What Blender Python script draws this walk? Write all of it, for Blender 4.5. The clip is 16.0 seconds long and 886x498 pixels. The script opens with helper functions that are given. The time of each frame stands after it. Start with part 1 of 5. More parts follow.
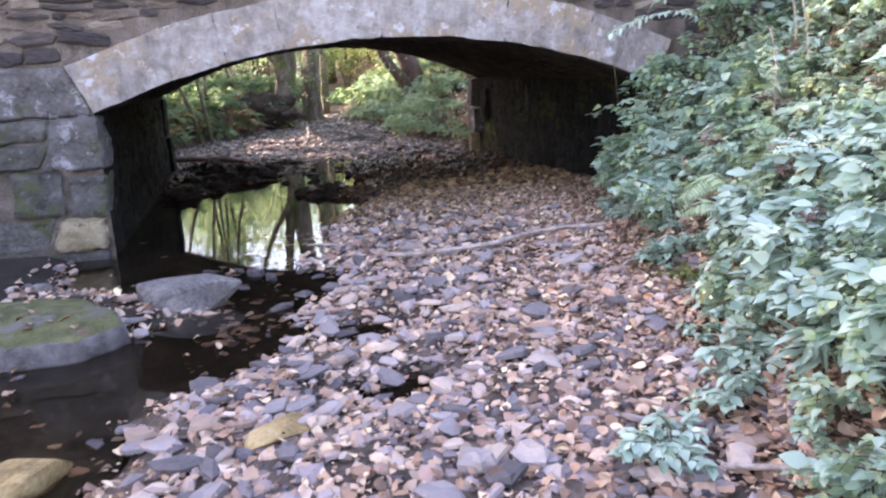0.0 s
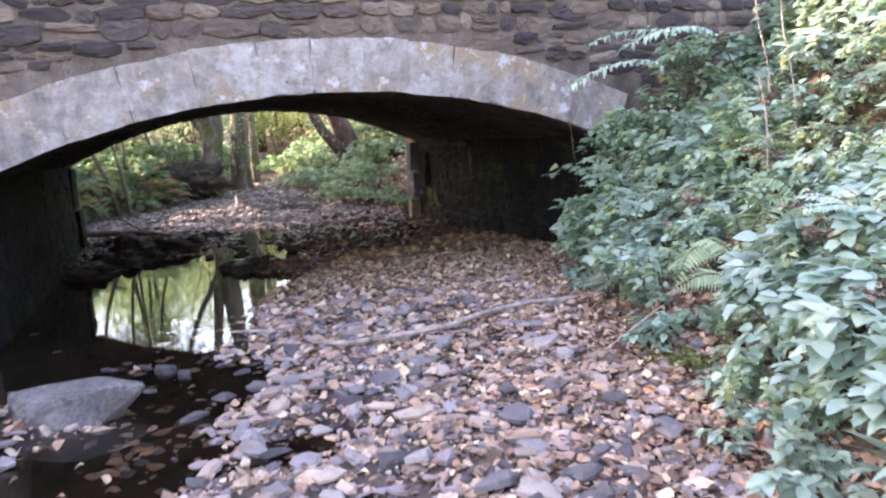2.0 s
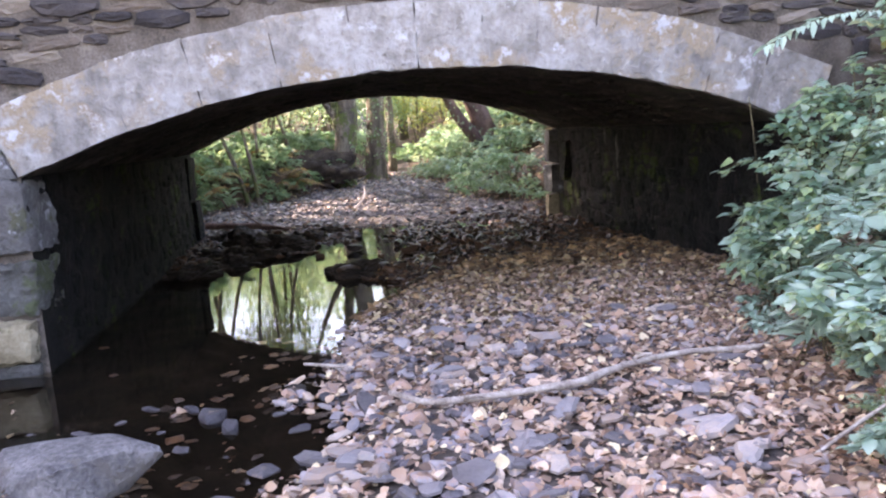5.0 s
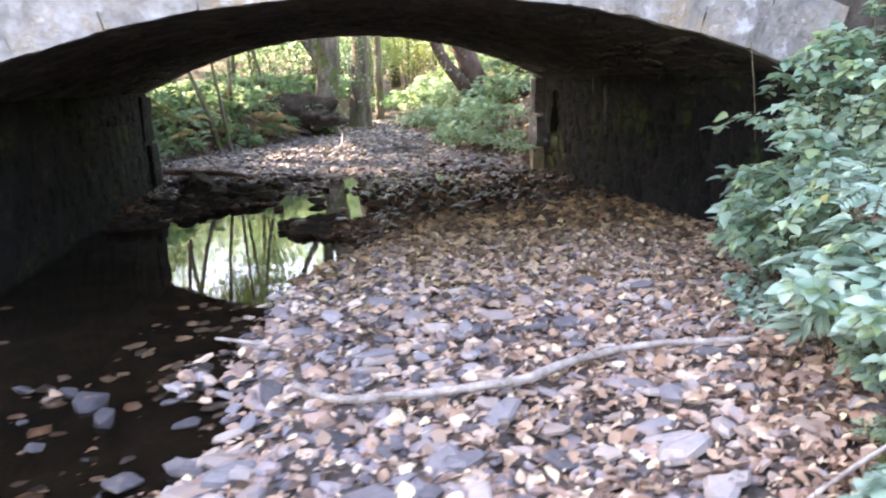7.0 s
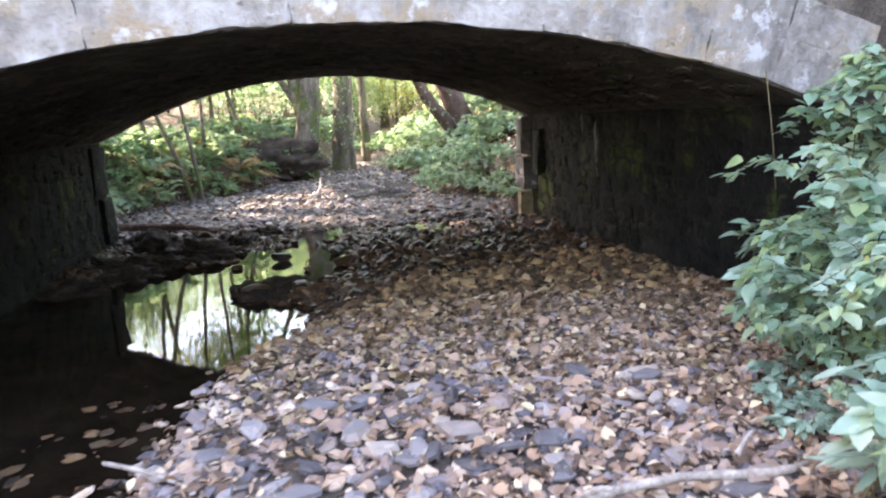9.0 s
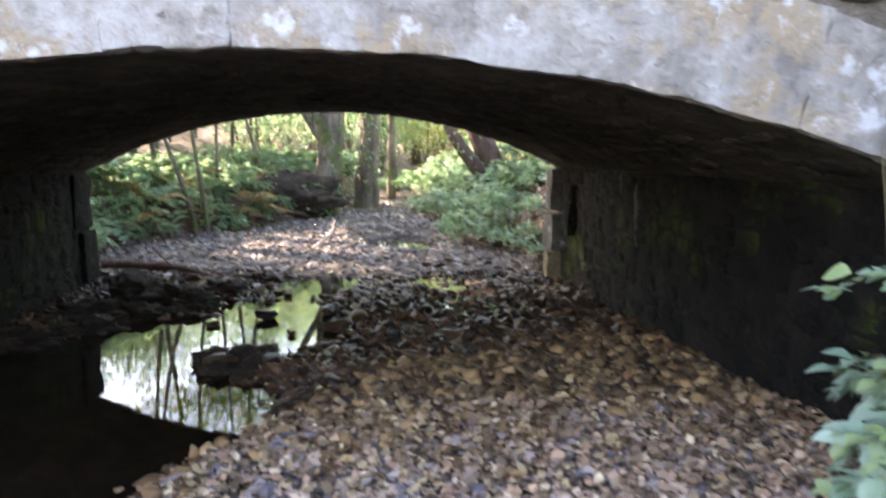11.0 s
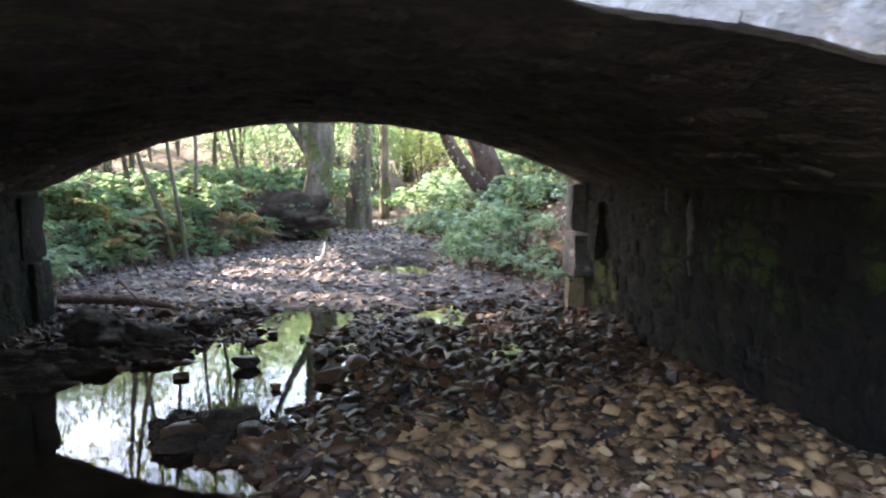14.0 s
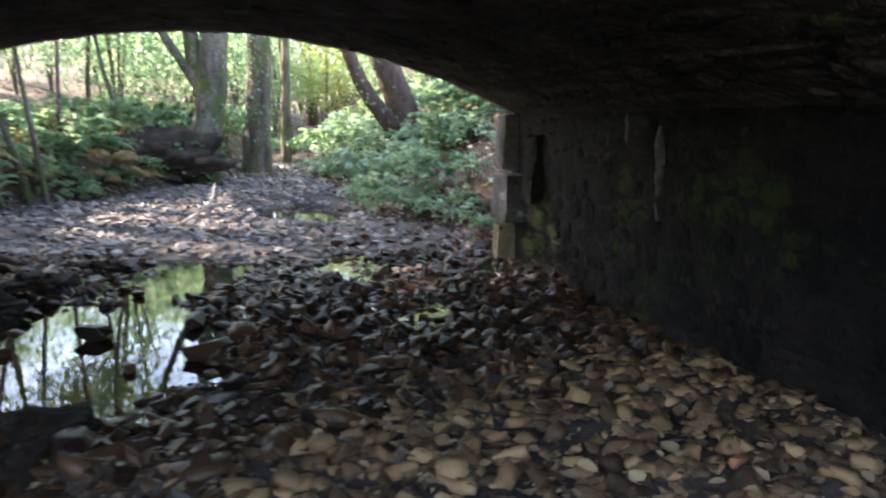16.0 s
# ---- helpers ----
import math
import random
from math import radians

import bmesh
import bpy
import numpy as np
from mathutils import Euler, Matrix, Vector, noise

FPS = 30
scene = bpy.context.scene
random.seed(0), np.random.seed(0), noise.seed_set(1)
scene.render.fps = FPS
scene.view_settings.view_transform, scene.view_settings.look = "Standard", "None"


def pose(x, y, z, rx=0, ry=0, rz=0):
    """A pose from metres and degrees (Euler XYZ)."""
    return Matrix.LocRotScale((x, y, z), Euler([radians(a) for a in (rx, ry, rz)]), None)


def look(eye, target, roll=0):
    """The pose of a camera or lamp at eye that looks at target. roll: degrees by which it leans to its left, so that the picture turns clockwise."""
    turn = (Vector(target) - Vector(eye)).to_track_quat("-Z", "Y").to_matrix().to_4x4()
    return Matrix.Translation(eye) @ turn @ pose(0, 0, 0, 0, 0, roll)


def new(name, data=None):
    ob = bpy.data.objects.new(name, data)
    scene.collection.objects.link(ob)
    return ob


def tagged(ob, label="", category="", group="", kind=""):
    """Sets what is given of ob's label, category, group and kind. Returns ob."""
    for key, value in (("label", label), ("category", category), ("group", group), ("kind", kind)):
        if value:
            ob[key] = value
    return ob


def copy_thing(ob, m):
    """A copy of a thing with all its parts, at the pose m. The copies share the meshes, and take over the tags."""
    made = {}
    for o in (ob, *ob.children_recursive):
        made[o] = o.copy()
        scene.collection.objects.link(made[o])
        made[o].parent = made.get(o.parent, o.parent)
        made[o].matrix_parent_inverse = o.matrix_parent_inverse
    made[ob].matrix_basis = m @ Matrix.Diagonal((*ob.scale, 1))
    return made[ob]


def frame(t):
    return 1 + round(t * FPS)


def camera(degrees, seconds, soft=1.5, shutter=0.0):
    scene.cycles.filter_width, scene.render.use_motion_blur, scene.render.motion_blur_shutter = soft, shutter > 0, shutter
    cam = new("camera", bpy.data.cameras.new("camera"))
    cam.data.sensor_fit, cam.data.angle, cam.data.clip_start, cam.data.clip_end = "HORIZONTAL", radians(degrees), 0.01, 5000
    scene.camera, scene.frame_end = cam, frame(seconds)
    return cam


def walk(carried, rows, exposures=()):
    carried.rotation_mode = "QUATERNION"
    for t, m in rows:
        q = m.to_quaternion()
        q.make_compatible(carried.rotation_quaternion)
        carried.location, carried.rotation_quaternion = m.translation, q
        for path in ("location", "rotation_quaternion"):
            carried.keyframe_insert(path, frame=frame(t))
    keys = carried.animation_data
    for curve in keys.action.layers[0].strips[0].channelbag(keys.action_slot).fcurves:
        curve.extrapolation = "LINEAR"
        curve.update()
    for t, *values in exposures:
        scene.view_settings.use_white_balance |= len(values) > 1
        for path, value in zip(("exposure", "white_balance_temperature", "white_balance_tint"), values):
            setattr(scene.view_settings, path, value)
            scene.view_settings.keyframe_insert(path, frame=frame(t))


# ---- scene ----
from itertools import product

cam = camera(60.3, 16.0, soft=2.1, shutter=0.55)
PATH = [
    (0, (-1.982, 0.105, 1.658), (-1.521, 1.995, 1.191), -3.2),
    (0.5, (-1.917, 0.287, 1.626), (-1.408, 2.177, 1.216), -3.8),
    (1, (-1.788, 0.534, 1.599), (-1.24, 2.423, 1.239), -4.1),
    (1.5, (-1.794, 0.758, 1.569), (-1.221, 2.639, 1.202), -2.3),
    (2, (-1.833, 1.034, 1.571), (-1.193, 2.903, 1.262), -3.9),
    (2.5, (-1.746, 1.26, 1.533), (-1.066, 3.118, 1.245), -3.7),
    (3, (-1.569, 1.544, 1.555), (-0.892, 3.4, 1.246), -2.0),
    (3.5, (-1.542, 1.773, 1.564), (-0.916, 3.645, 1.236), -2.0),
    (4, (-1.532, 1.963, 1.552), (-0.879, 3.829, 1.247), -3.4),
    (4.5, (-1.343, 2.206, 1.502), (-0.913, 4.142, 1.244), -4.0),
    (4.7, (-1.295, 2.288, 1.539), (-1.004, 4.247, 1.26), -3.7),
    (6.8, (-0.95, 2.961, 1.455), (-0.717, 4.902, 1.034), -4.5),
    (7, (-0.826, 3.081, 1.452), (-0.556, 5.014, 1.013), -2.3),
    (7.5, (-0.655, 3.254, 1.484), (-0.384, 5.195, 1.083), -3.0),
    (8, (-0.633, 3.505, 1.497), (-0.375, 5.453, 1.128), -3.6),
    (8.5, (-0.595, 3.702, 1.491), (-0.328, 5.648, 1.116), -3.8),
    (8.7, (-0.547, 3.807, 1.473), (-0.272, 5.754, 1.11), -3.9),
    (10.8, (-0.05, 4.979, 1.563), (0.187, 6.942, 1.268), -0.7),
    (11, (-0.106, 5.075, 1.582), (0.103, 7.049, 1.333), -0.3),
    (11.5, (-0.144, 5.306, 1.606), (-0.036, 7.293, 1.411), -1.9),
    (12, (-0.003, 5.59, 1.541), (0.053, 7.581, 1.363), -2.8),
    (12.5, (0.053, 5.669, 1.525), (0.18, 7.645, 1.244), -3.6),
    (13, (-0.039, 5.871, 1.488), (0.121, 7.829, 1.114), -1.6),
    (13.5, (-0.158, 6.073, 1.523), (0.117, 8.027, 1.192), -0.3),
    (14, (-0.173, 6.28, 1.549), (0.064, 8.255, 1.345), -0.9),
    (14.5, (-0.086, 6.712, 1.513), (0.1, 8.692, 1.3), -1.1),
    (15, (-0.209, 7.021, 1.472), (0.006, 9.0, 1.274), -1.0),
    (15.5, (-0.226, 7.21, 1.434), (0.133, 9.157, 1.151), -0.6),
    (16, (-0.043, 7.52, 1.342), (0.428, 9.435, 1.007), 0.1),
]
EXPOSURES = [(0.0, 3.44, 7700, 35), (2.5, 3.52, 7750, 34), (4.7, 3.6, 7750, 34), (7.0, 4.02, 7900, 27), (8.5, 4.02, 7950, 26), (11.0, 3.86, 7850, 24), (12.5, 3.98, 7350, 23), (14.0, 3.86, 7250, 24), (15.0, 3.78, 7050, 23), (16.0, 3.52, 6900, 21)]
walk(cam, [(t, look(eye, target, roll)) for t, eye, target, roll in PATH], EXPOSURES)

# ---- light: open sky over the brook, sun behind the far wood ----
SUN_ELEVATION, SUN_AZIMUTH = 34.0, 150.0
world = bpy.data.worlds.new("sky")
scene.world = world
world.use_nodes = True
wn = world.node_tree
sky = wn.nodes.new("ShaderNodeTexSky")
sky.sky_type, sky.sun_disc = "NISHITA", False
sky.sun_elevation, sky.sun_rotation = radians(SUN_ELEVATION), radians(90 - SUN_AZIMUTH)
wn.links.new(sky.outputs[0], wn.nodes["Background"].inputs[0])
wn.nodes["Background"].inputs[1].default_value = 0.15
sun_data = bpy.data.lights.new("sun", "SUN")
sun_data.energy, sun_data.angle, sun_data.color = 3.6, radians(0.6), (1.0, 0.95, 0.86)
sun = new("sun", sun_data)
az, el = radians(SUN_AZIMUTH), radians(SUN_ELEVATION)
sun.matrix_world = look((math.cos(az) * math.cos(el) * 60, math.sin(az) * math.cos(el) * 60, math.sin(el) * 60), (0, 0, 0))


# ---- materials ----
def ramp_node(nt, stops):
    r = nt.nodes.new("ShaderNodeValToRGB")
    el = r.color_ramp.elements
    while len(el) < len(stops):
        el.new(0.5)
    for e, (p, c) in zip(el, stops):
        e.position, e.color = p, (*c, 1)
    return r


def mixed(nt, a, b, op):
    m = nt.nodes.new("ShaderNodeMath")
    m.operation = op
    for k, v in ((0, a), (1, b)):
        if isinstance(v, (int, float)):
            m.inputs[k].default_value = v
        else:
            nt.links.new(v, m.inputs[k])
    return m.outputs[0]


def noise_node(nt, scale, detail=5.0, stretch=None, rough=0.6):
    n = nt.nodes.new("ShaderNodeTexNoise")
    n.inputs["Scale"].default_value, n.inputs["Detail"].default_value, n.inputs["Roughness"].default_value = scale, detail, rough
    g = nt.nodes.new("ShaderNodeNewGeometry")
    v = g.outputs["Position"]
    if stretch:
        m = nt.nodes.new("ShaderNodeMapping")
        m.inputs["Scale"].default_value = stretch
        nt.links.new(v, m.inputs["Vector"])
        v = m.outputs[0]
    nt.links.new(v, n.inputs["Vector"])
    return n.outputs[0]


def surface(name, stops, scale=4.0, fine=45.0, rough=0.85, bump=0.3, each=0.0, by="island", patch=None, stretch=None, wet=0.0, depth=0.01, sheen=0.4):
    """Colour from broad and fine noise and a chance per piece; patch: (scale, threshold, colour) for moss, lime or stains."""
    m = bpy.data.materials.new(name)
    m.use_nodes = True
    nt = m.node_tree
    b = nt.nodes["Principled BSDF"]
    broad, small = noise_node(nt, scale, 4, stretch), noise_node(nt, fine, 6)
    f = mixed(nt, mixed(nt, broad, 0.62, "MULTIPLY"), mixed(nt, small, 0.38, "MULTIPLY"), "ADD")
    f = mixed(nt, mixed(nt, mixed(nt, f, 0.5, "SUBTRACT"), 2.0, "MULTIPLY"), 0.5, "ADD")
    if each:
        if by == "island":
            pick = nt.nodes.new("ShaderNodeNewGeometry").outputs["Random Per Island"]
        else:
            pick = nt.nodes.new("ShaderNodeObjectInfo").outputs["Random"]
        f = mixed(nt, mixed(nt, f, 1 - each, "MULTIPLY"), mixed(nt, pick, each, "MULTIPLY"), "ADD")
    r = ramp_node(nt, stops)
    nt.links.new(f, r.inputs[0])
    colour = r.outputs[0]
    if patch:
        for sc, th, col in patch:
            p = noise_node(nt, sc, 6, rough=0.7)
            e = mixed(nt, mixed(nt, p, th, "SUBTRACT"), 15.0, "MULTIPLY")
            e.node.use_clamp = True
            mx = nt.nodes.new("ShaderNodeMix")
            mx.data_type = "RGBA"
            nt.links.new(e, mx.inputs[0])
            nt.links.new(colour, mx.inputs[6])
            mx.inputs[7].default_value = (*col, 1)
            colour = mx.outputs[2]
    nt.links.new(colour, b.inputs["Base Color"])
    b.inputs["Roughness"].default_value = rough
    b.inputs["Specular IOR Level"].default_value = sheen
    if wet:
        b.inputs["Coat Weight"].default_value, b.inputs["Coat Roughness"].default_value = wet, 0.2
    bp = nt.nodes.new("ShaderNodeBump")
    bp.inputs["Strength"].default_value, bp.inputs["Distance"].default_value = bump, depth
    nt.links.new(mixed(nt, mixed(nt, broad, 0.6, "MULTIPLY"), small, "ADD"), bp.inputs["Height"])
    nt.links.new(bp.outputs[0], b.inputs["Normal"])
    return m


def leaf_surface(name, stops, gloss=0.42, through_light=0.35):
    m = bpy.data.materials.new(name)
    m.use_nodes = True
    nt = m.node_tree
    b = nt.nodes["Principled BSDF"]
    pick = nt.nodes.new("ShaderNodeNewGeometry").outputs["Random Per Island"]
    own = nt.nodes.new("ShaderNodeObjectInfo").outputs["Random"]
    n = noise_node(nt, 25, 3)
    f = mixed(nt, mixed(nt, mixed(nt, pick, 0.6, "MULTIPLY"), mixed(nt, own, 0.25, "MULTIPLY"), "ADD"), mixed(nt, n, 0.25, "MULTIPLY"), "ADD")
    r = ramp_node(nt, stops)
    nt.links.new(f, r.inputs[0])
    nt.links.new(r.outputs[0], b.inputs["Base Color"])
    b.inputs["Roughness"].default_value = gloss
    b.inputs["Specular IOR Level"].default_value = 0.9
    t = nt.nodes.new("ShaderNodeBsdfTranslucent")
    nt.links.new(r.outputs[0], t.inputs[0])
    mx = nt.nodes.new("ShaderNodeMixShader")
    mx.inputs[0].default_value = through_light
    nt.links.new(b.outputs[0], mx.inputs[1])
    nt.links.new(t.outputs[0], mx.inputs[2])
    nt.links.new(mx.outputs[0], nt.nodes["Material Output"].inputs[0])
    return m


M_GROUND = surface("bed_silt", [(0.25, (0.034, 0.025, 0.019)), (0.5, (0.078, 0.057, 0.044)), (0.75, (0.14, 0.105, 0.084))], 2.5, 40, 0.9, 0.6)
M_SILT = surface("dark_silt", [(0.25, (0.0072, 0.0054, 0.0042)), (0.5, (0.018, 0.0132, 0.0096)), (0.75, (0.036, 0.0276, 0.0204))], 2.5, 40, 0.9, 0.4)
M_BANK = surface("leaf_litter", [(0.25, (0.0255, 0.018, 0.0112)), (0.5, (0.0765, 0.0504, 0.0315)), (0.8, (0.178, 0.12, 0.0788))], 2, 30, 0.95, 0.8, patch=[(1.2, 0.6, (0.051, 0.084, 0.0169))])
M_STONE = surface("slate_pebbles", [(0.14, (0.066, 0.055, 0.0572)), (0.28, (0.16, 0.138, 0.143)), (0.37, (0.275, 0.165, 0.11)), (0.46, (0.248, 0.22, 0.229)), (0.57, (0.396, 0.226, 0.143)), (0.66, (0.297, 0.264, 0.259)), (0.77, (0.495, 0.33, 0.22)), (0.9, (0.616, 0.495, 0.407))], 9, 70, 0.68, 0.6, each=0.72, depth=0.004)
M_STONE_ONE = surface("slate_slab", [(0.14, (0.074, 0.063, 0.062)), (0.35, (0.16, 0.139, 0.137)), (0.5, (0.225, 0.196, 0.19)), (0.6, (0.28, 0.19, 0.135)), (0.72, (0.26, 0.235, 0.235)), (0.85, (0.429, 0.327, 0.251))], 6, 60, 0.7, 0.35, each=0.75, by="object", depth=0.004)
M_VAULTSTONE = surface("damp_brown_gravel", [(0.12, (0.056, 0.029, 0.013)), (0.4, (0.145, 0.079, 0.035)), (0.65, (0.265, 0.147, 0.064)), (0.9, (0.45, 0.275, 0.13))], 6, 60, 0.7, 0.35, each=0.75, depth=0.004)
M_VAULTLEAF = surface("damp_fallen_leaves", [(0.12, (0.065, 0.043, 0.026)), (0.4, (0.165, 0.108, 0.062)), (0.65, (0.285, 0.195, 0.11)), (0.9, (0.46, 0.33, 0.17))], 10, 90, 0.7, 0.3, each=0.8, depth=0.003)
M_FARSTONE = surface("far_gravel", [(0.12, (0.036, 0.030, 0.029)), (0.4, (0.105, 0.089, 0.085)), (0.65, (0.19, 0.158, 0.142)), (0.9, (0.33, 0.27, 0.235))], 6, 60, 0.65, 0.35, each=0.75, depth=0.004, wet=0.12)
# wet stone, darkened further so the colour holds the vault's shade
M_WETSTONE = surface("wet_shaded_stones", [(0.15, (0.0146, 0.00774, 0.0043)), (0.5, (0.0397, 0.0202, 0.0106)), (0.85, (0.0989, 0.0495, 0.0238))], 6, 60, 0.45, 0.35, each=0.7, depth=0.004, sheen=0.25, wet=0.07)
M_MUD = surface("dark_mud", [(0.2, (0.008, 0.0055, 0.004)), (0.5, (0.022, 0.015, 0.010)), (0.8, (0.052, 0.034, 0.022))], 5, 45, 0.75, 1.0, depth=0.03, sheen=0.2)
M_FALLEN = surface("fallen_leaves", [(0.1, (0.0952, 0.0538, 0.0358)), (0.28, (0.202, 0.123, 0.0806)), (0.42, (0.347, 0.196, 0.118)), (0.55, (0.336, 0.235, 0.174)), (0.68, (0.437, 0.263, 0.157)), (0.8, (0.538, 0.381, 0.269)), (0.94, (0.717, 0.582, 0.336))], 10, 90, 0.7, 0.4, each=0.8, depth=0.003)
M_RING = surface("limed_sandstone", [(0.25, (0.134, 0.118, 0.105)), (0.42, (0.206, 0.185, 0.168)), (0.55, (0.262, 0.237, 0.215)), (0.72, (0.345, 0.325, 0.312))], 2.2, 14, 0.9, 1.0, each=0.07, by="object", patch=[(1.7, 0.51, (0.255, 0.195, 0.135)), (3.4, 0.57, (0.40, 0.388, 0.395)), (5.0, 0.60, (0.19, 0.165, 0.145)), (8.0, 0.64, (0.115, 0.098, 0.085)), (19.0, 0.66, (0.09, 0.08, 0.07))], stretch=(1.5, 1, 0.7), depth=0.04)
M_RUBBLE = surface("rubble_stone", [(0.15, (0.024, 0.020, 0.021)), (0.4, (0.058, 0.047, 0.044)), (0.6, (0.115, 0.086, 0.066)), (0.85, (0.19, 0.155, 0.125))], 8, 60, 0.9, 1.0, each=0.65, by="object", patch=[(4.0, 0.66, (0.082, 0.0902, 0.0492))])
M_RUBBLE_ALL = surface("rubble_stone_joined", [(0.15, (0.024, 0.020, 0.021)), (0.4, (0.058, 0.047, 0.044)), (0.6, (0.115, 0.086, 0.066)), (0.85, (0.19, 0.155, 0.125))], 8, 60, 0.9, 1.0, each=0.65, patch=[(4.0, 0.66, (0.082, 0.0902, 0.0492))])
M_MORTAR = surface("lime_mortar", [(0.25, (0.06, 0.047, 0.037)), (0.55, (0.125, 0.10, 0.08)), (0.8, (0.19, 0.16, 0.136))], 4, 50, 0.95, 1.0, patch=[(1.6, 0.6, (0.05, 0.043, 0.034))], depth=0.02)
# damp vault walls; the passage's shade is put into these near-black colours
M_TUNNEL = surface("damp_shaded_masonry", [(0.2, (0.00251, 0.00207, 0.00163)), (0.5, (0.00657, 0.00535, 0.00415)), (0.8, (0.0189, 0.015, 0.0113))], 3, 18, 0.85, 1.0, each=0.3, patch=[(1.6, 0.55, (0.028, 0.042, 0.008)), (2.1, 0.60, (0.030, 0.018, 0.012)), (4.1, 0.60, (0.034, 0.030, 0.024)), (6.0, 0.68, (0.06, 0.056, 0.046))], depth=0.05, sheen=0.2)
# dark soffit stone with green, darker and pale patches
M_SOFFIT = surface("dark_vault_stone", [(0.2, (0.026, 0.022, 0.018)), (0.5, (0.062, 0.052, 0.041)), (0.8, (0.145, 0.12, 0.095))], 3, 18, 0.85, 1.0, each=0.10, patch=[(2.2, 0.60, (0.06, 0.085, 0.022)), (3.3, 0.6, (0.02, 0.017, 0.014)), (5.0, 0.72, (0.17, 0.155, 0.125))], depth=0.05, sheen=0.2)
# inner mortar is darker than the face's: vault shade mixed into its colour
M_TUNNEL_BODY = surface("damp_shaded_mortar", [(0.2, (0.00321, 0.00288, 0.00256)), (0.5, (0.00832, 0.00706, 0.00608)), (0.8, (0.0218, 0.0179, 0.0147))], 3, 30, 0.85, 0.9, patch=[(2.2, 0.62, (0.0256, 0.0385, 0.00964))], depth=0.03, sheen=0.2)
M_QUOIN = surface("pale_dressed_stone", [(0.2, (0.0525, 0.0473, 0.0435)), (0.5, (0.105, 0.0975, 0.0915)), (0.8, (0.188, 0.18, 0.176))], 6, 30, 0.85, 1.0, each=0.2, by="object", patch=[(3.0, 0.56, (0.075, 0.074, 0.045)), (4.5, 0.57, (0.285, 0.277, 0.285)), (7.0, 0.58, (0.04, 0.036, 0.031)), (17.0, 0.63, (0.05, 0.045, 0.04))], depth=0.03)
M_MOSSBLOCK = surface("mossy_block", [(0.2, (0.028, 0.027, 0.024)), (0.5, (0.075, 0.072, 0.064)), (0.8, (0.15, 0.145, 0.135))], 5, 30, 0.9, 1.0, each=0.2, by="object", patch=[(2.6, 0.52, (0.06, 0.07, 0.032)), (6.0, 0.58, (0.03, 0.028, 0.022)), (9.0, 0.64, (0.20, 0.19, 0.18))], depth=0.03)
M_STEP = surface("ochre_block", [(0.2, (0.12, 0.095, 0.055)), (0.5, (0.23, 0.185, 0.115)), (0.8, (0.32, 0.275, 0.19))], 4, 35, 0.85, 0.5, patch=[(6.0, 0.6, (0.039, 0.0507, 0.0156))])
M_BOULDER = surface("grey_boulder", [(0.2, (0.06, 0.056, 0.054)), (0.5, (0.145, 0.132, 0.126)), (0.8, (0.26, 0.235, 0.22))], 5, 40, 0.85, 0.9, patch=[(3.0, 0.54, (0.13, 0.112, 0.095)), (7.0, 0.62, (0.06, 0.056, 0.05))], depth=0.03)
M_MOSSY = surface("mossy_slab", [(0.25, (0.06, 0.068, 0.025)), (0.5, (0.12, 0.125, 0.05)), (0.8, (0.19, 0.18, 0.09))], 4, 60, 0.95, 1.0, patch=[(2.2, 0.53, (0.17, 0.155, 0.145)), (7.0, 0.62, (0.05, 0.045, 0.04))], depth=0.03)
# moss keeps to the top of the slab, bare stone at its sides
mt = M_MOSSY.node_tree
mossy_colour = mt.nodes["Principled BSDF"].inputs["Base Color"].links[0].from_socket
facing = mt.nodes.new("ShaderNodeSeparateXYZ")
mt.links.new(mt.nodes.new("ShaderNodeNewGeometry").outputs["Normal"], facing.inputs[0])
upward = mixed(mt, mixed(mt, facing.outputs[2], mixed(mt, noise_node(mt, 6.0), 0.5, "MULTIPLY"), "ADD"), 0.95, "SUBTRACT")
upward = mixed(mt, upward, 6.0, "MULTIPLY")
upward.node.use_clamp = True
bare = ramp_node(mt, [(0.3, (0.07, 0.062, 0.058)), (0.7, (0.22, 0.20, 0.195))])
mt.links.new(noise_node(mt, 9.0), bare.inputs[0])
over = mt.nodes.new("ShaderNodeMix")
over.data_type = "RGBA"
mt.links.new(upward, over.inputs[0])
mt.links.new(bare.outputs[0], over.inputs[6])
mt.links.new(mossy_colour, over.inputs[7])
mt.links.new(over.outputs[2], mt.nodes["Principled BSDF"].inputs["Base Color"])
M_OCHRE = surface("ochre_boulder", [(0.2, (0.13, 0.085, 0.035)), (0.5, (0.30, 0.205, 0.085)), (0.8, (0.44, 0.33, 0.17))], 6, 50, 0.8, 0.6)
M_SLATE = surface("blue_grey_slate", [(0.2, (0.0324, 0.0288, 0.0305)), (0.5, (0.0713, 0.0623, 0.0632)), (0.8, (0.13, 0.112, 0.107))], 6, 50, 0.85, 0.8, each=0.4, by="object", patch=[(5.0, 0.58, (0.181, 0.129, 0.0959))])
M_ORANGE = surface("orange_stone", [(0.2, (0.24, 0.09, 0.04)), (0.8, (0.45, 0.19, 0.09))], 9, 60, 0.8, 0.4)
M_MOSS = surface("moss", [(0.2, (0.08, 0.10, 0.03)), (0.5, (0.17, 0.20, 0.06)), (0.8, (0.29, 0.31, 0.11))], 9, 110, 1.0, 1.0, depth=0.02)
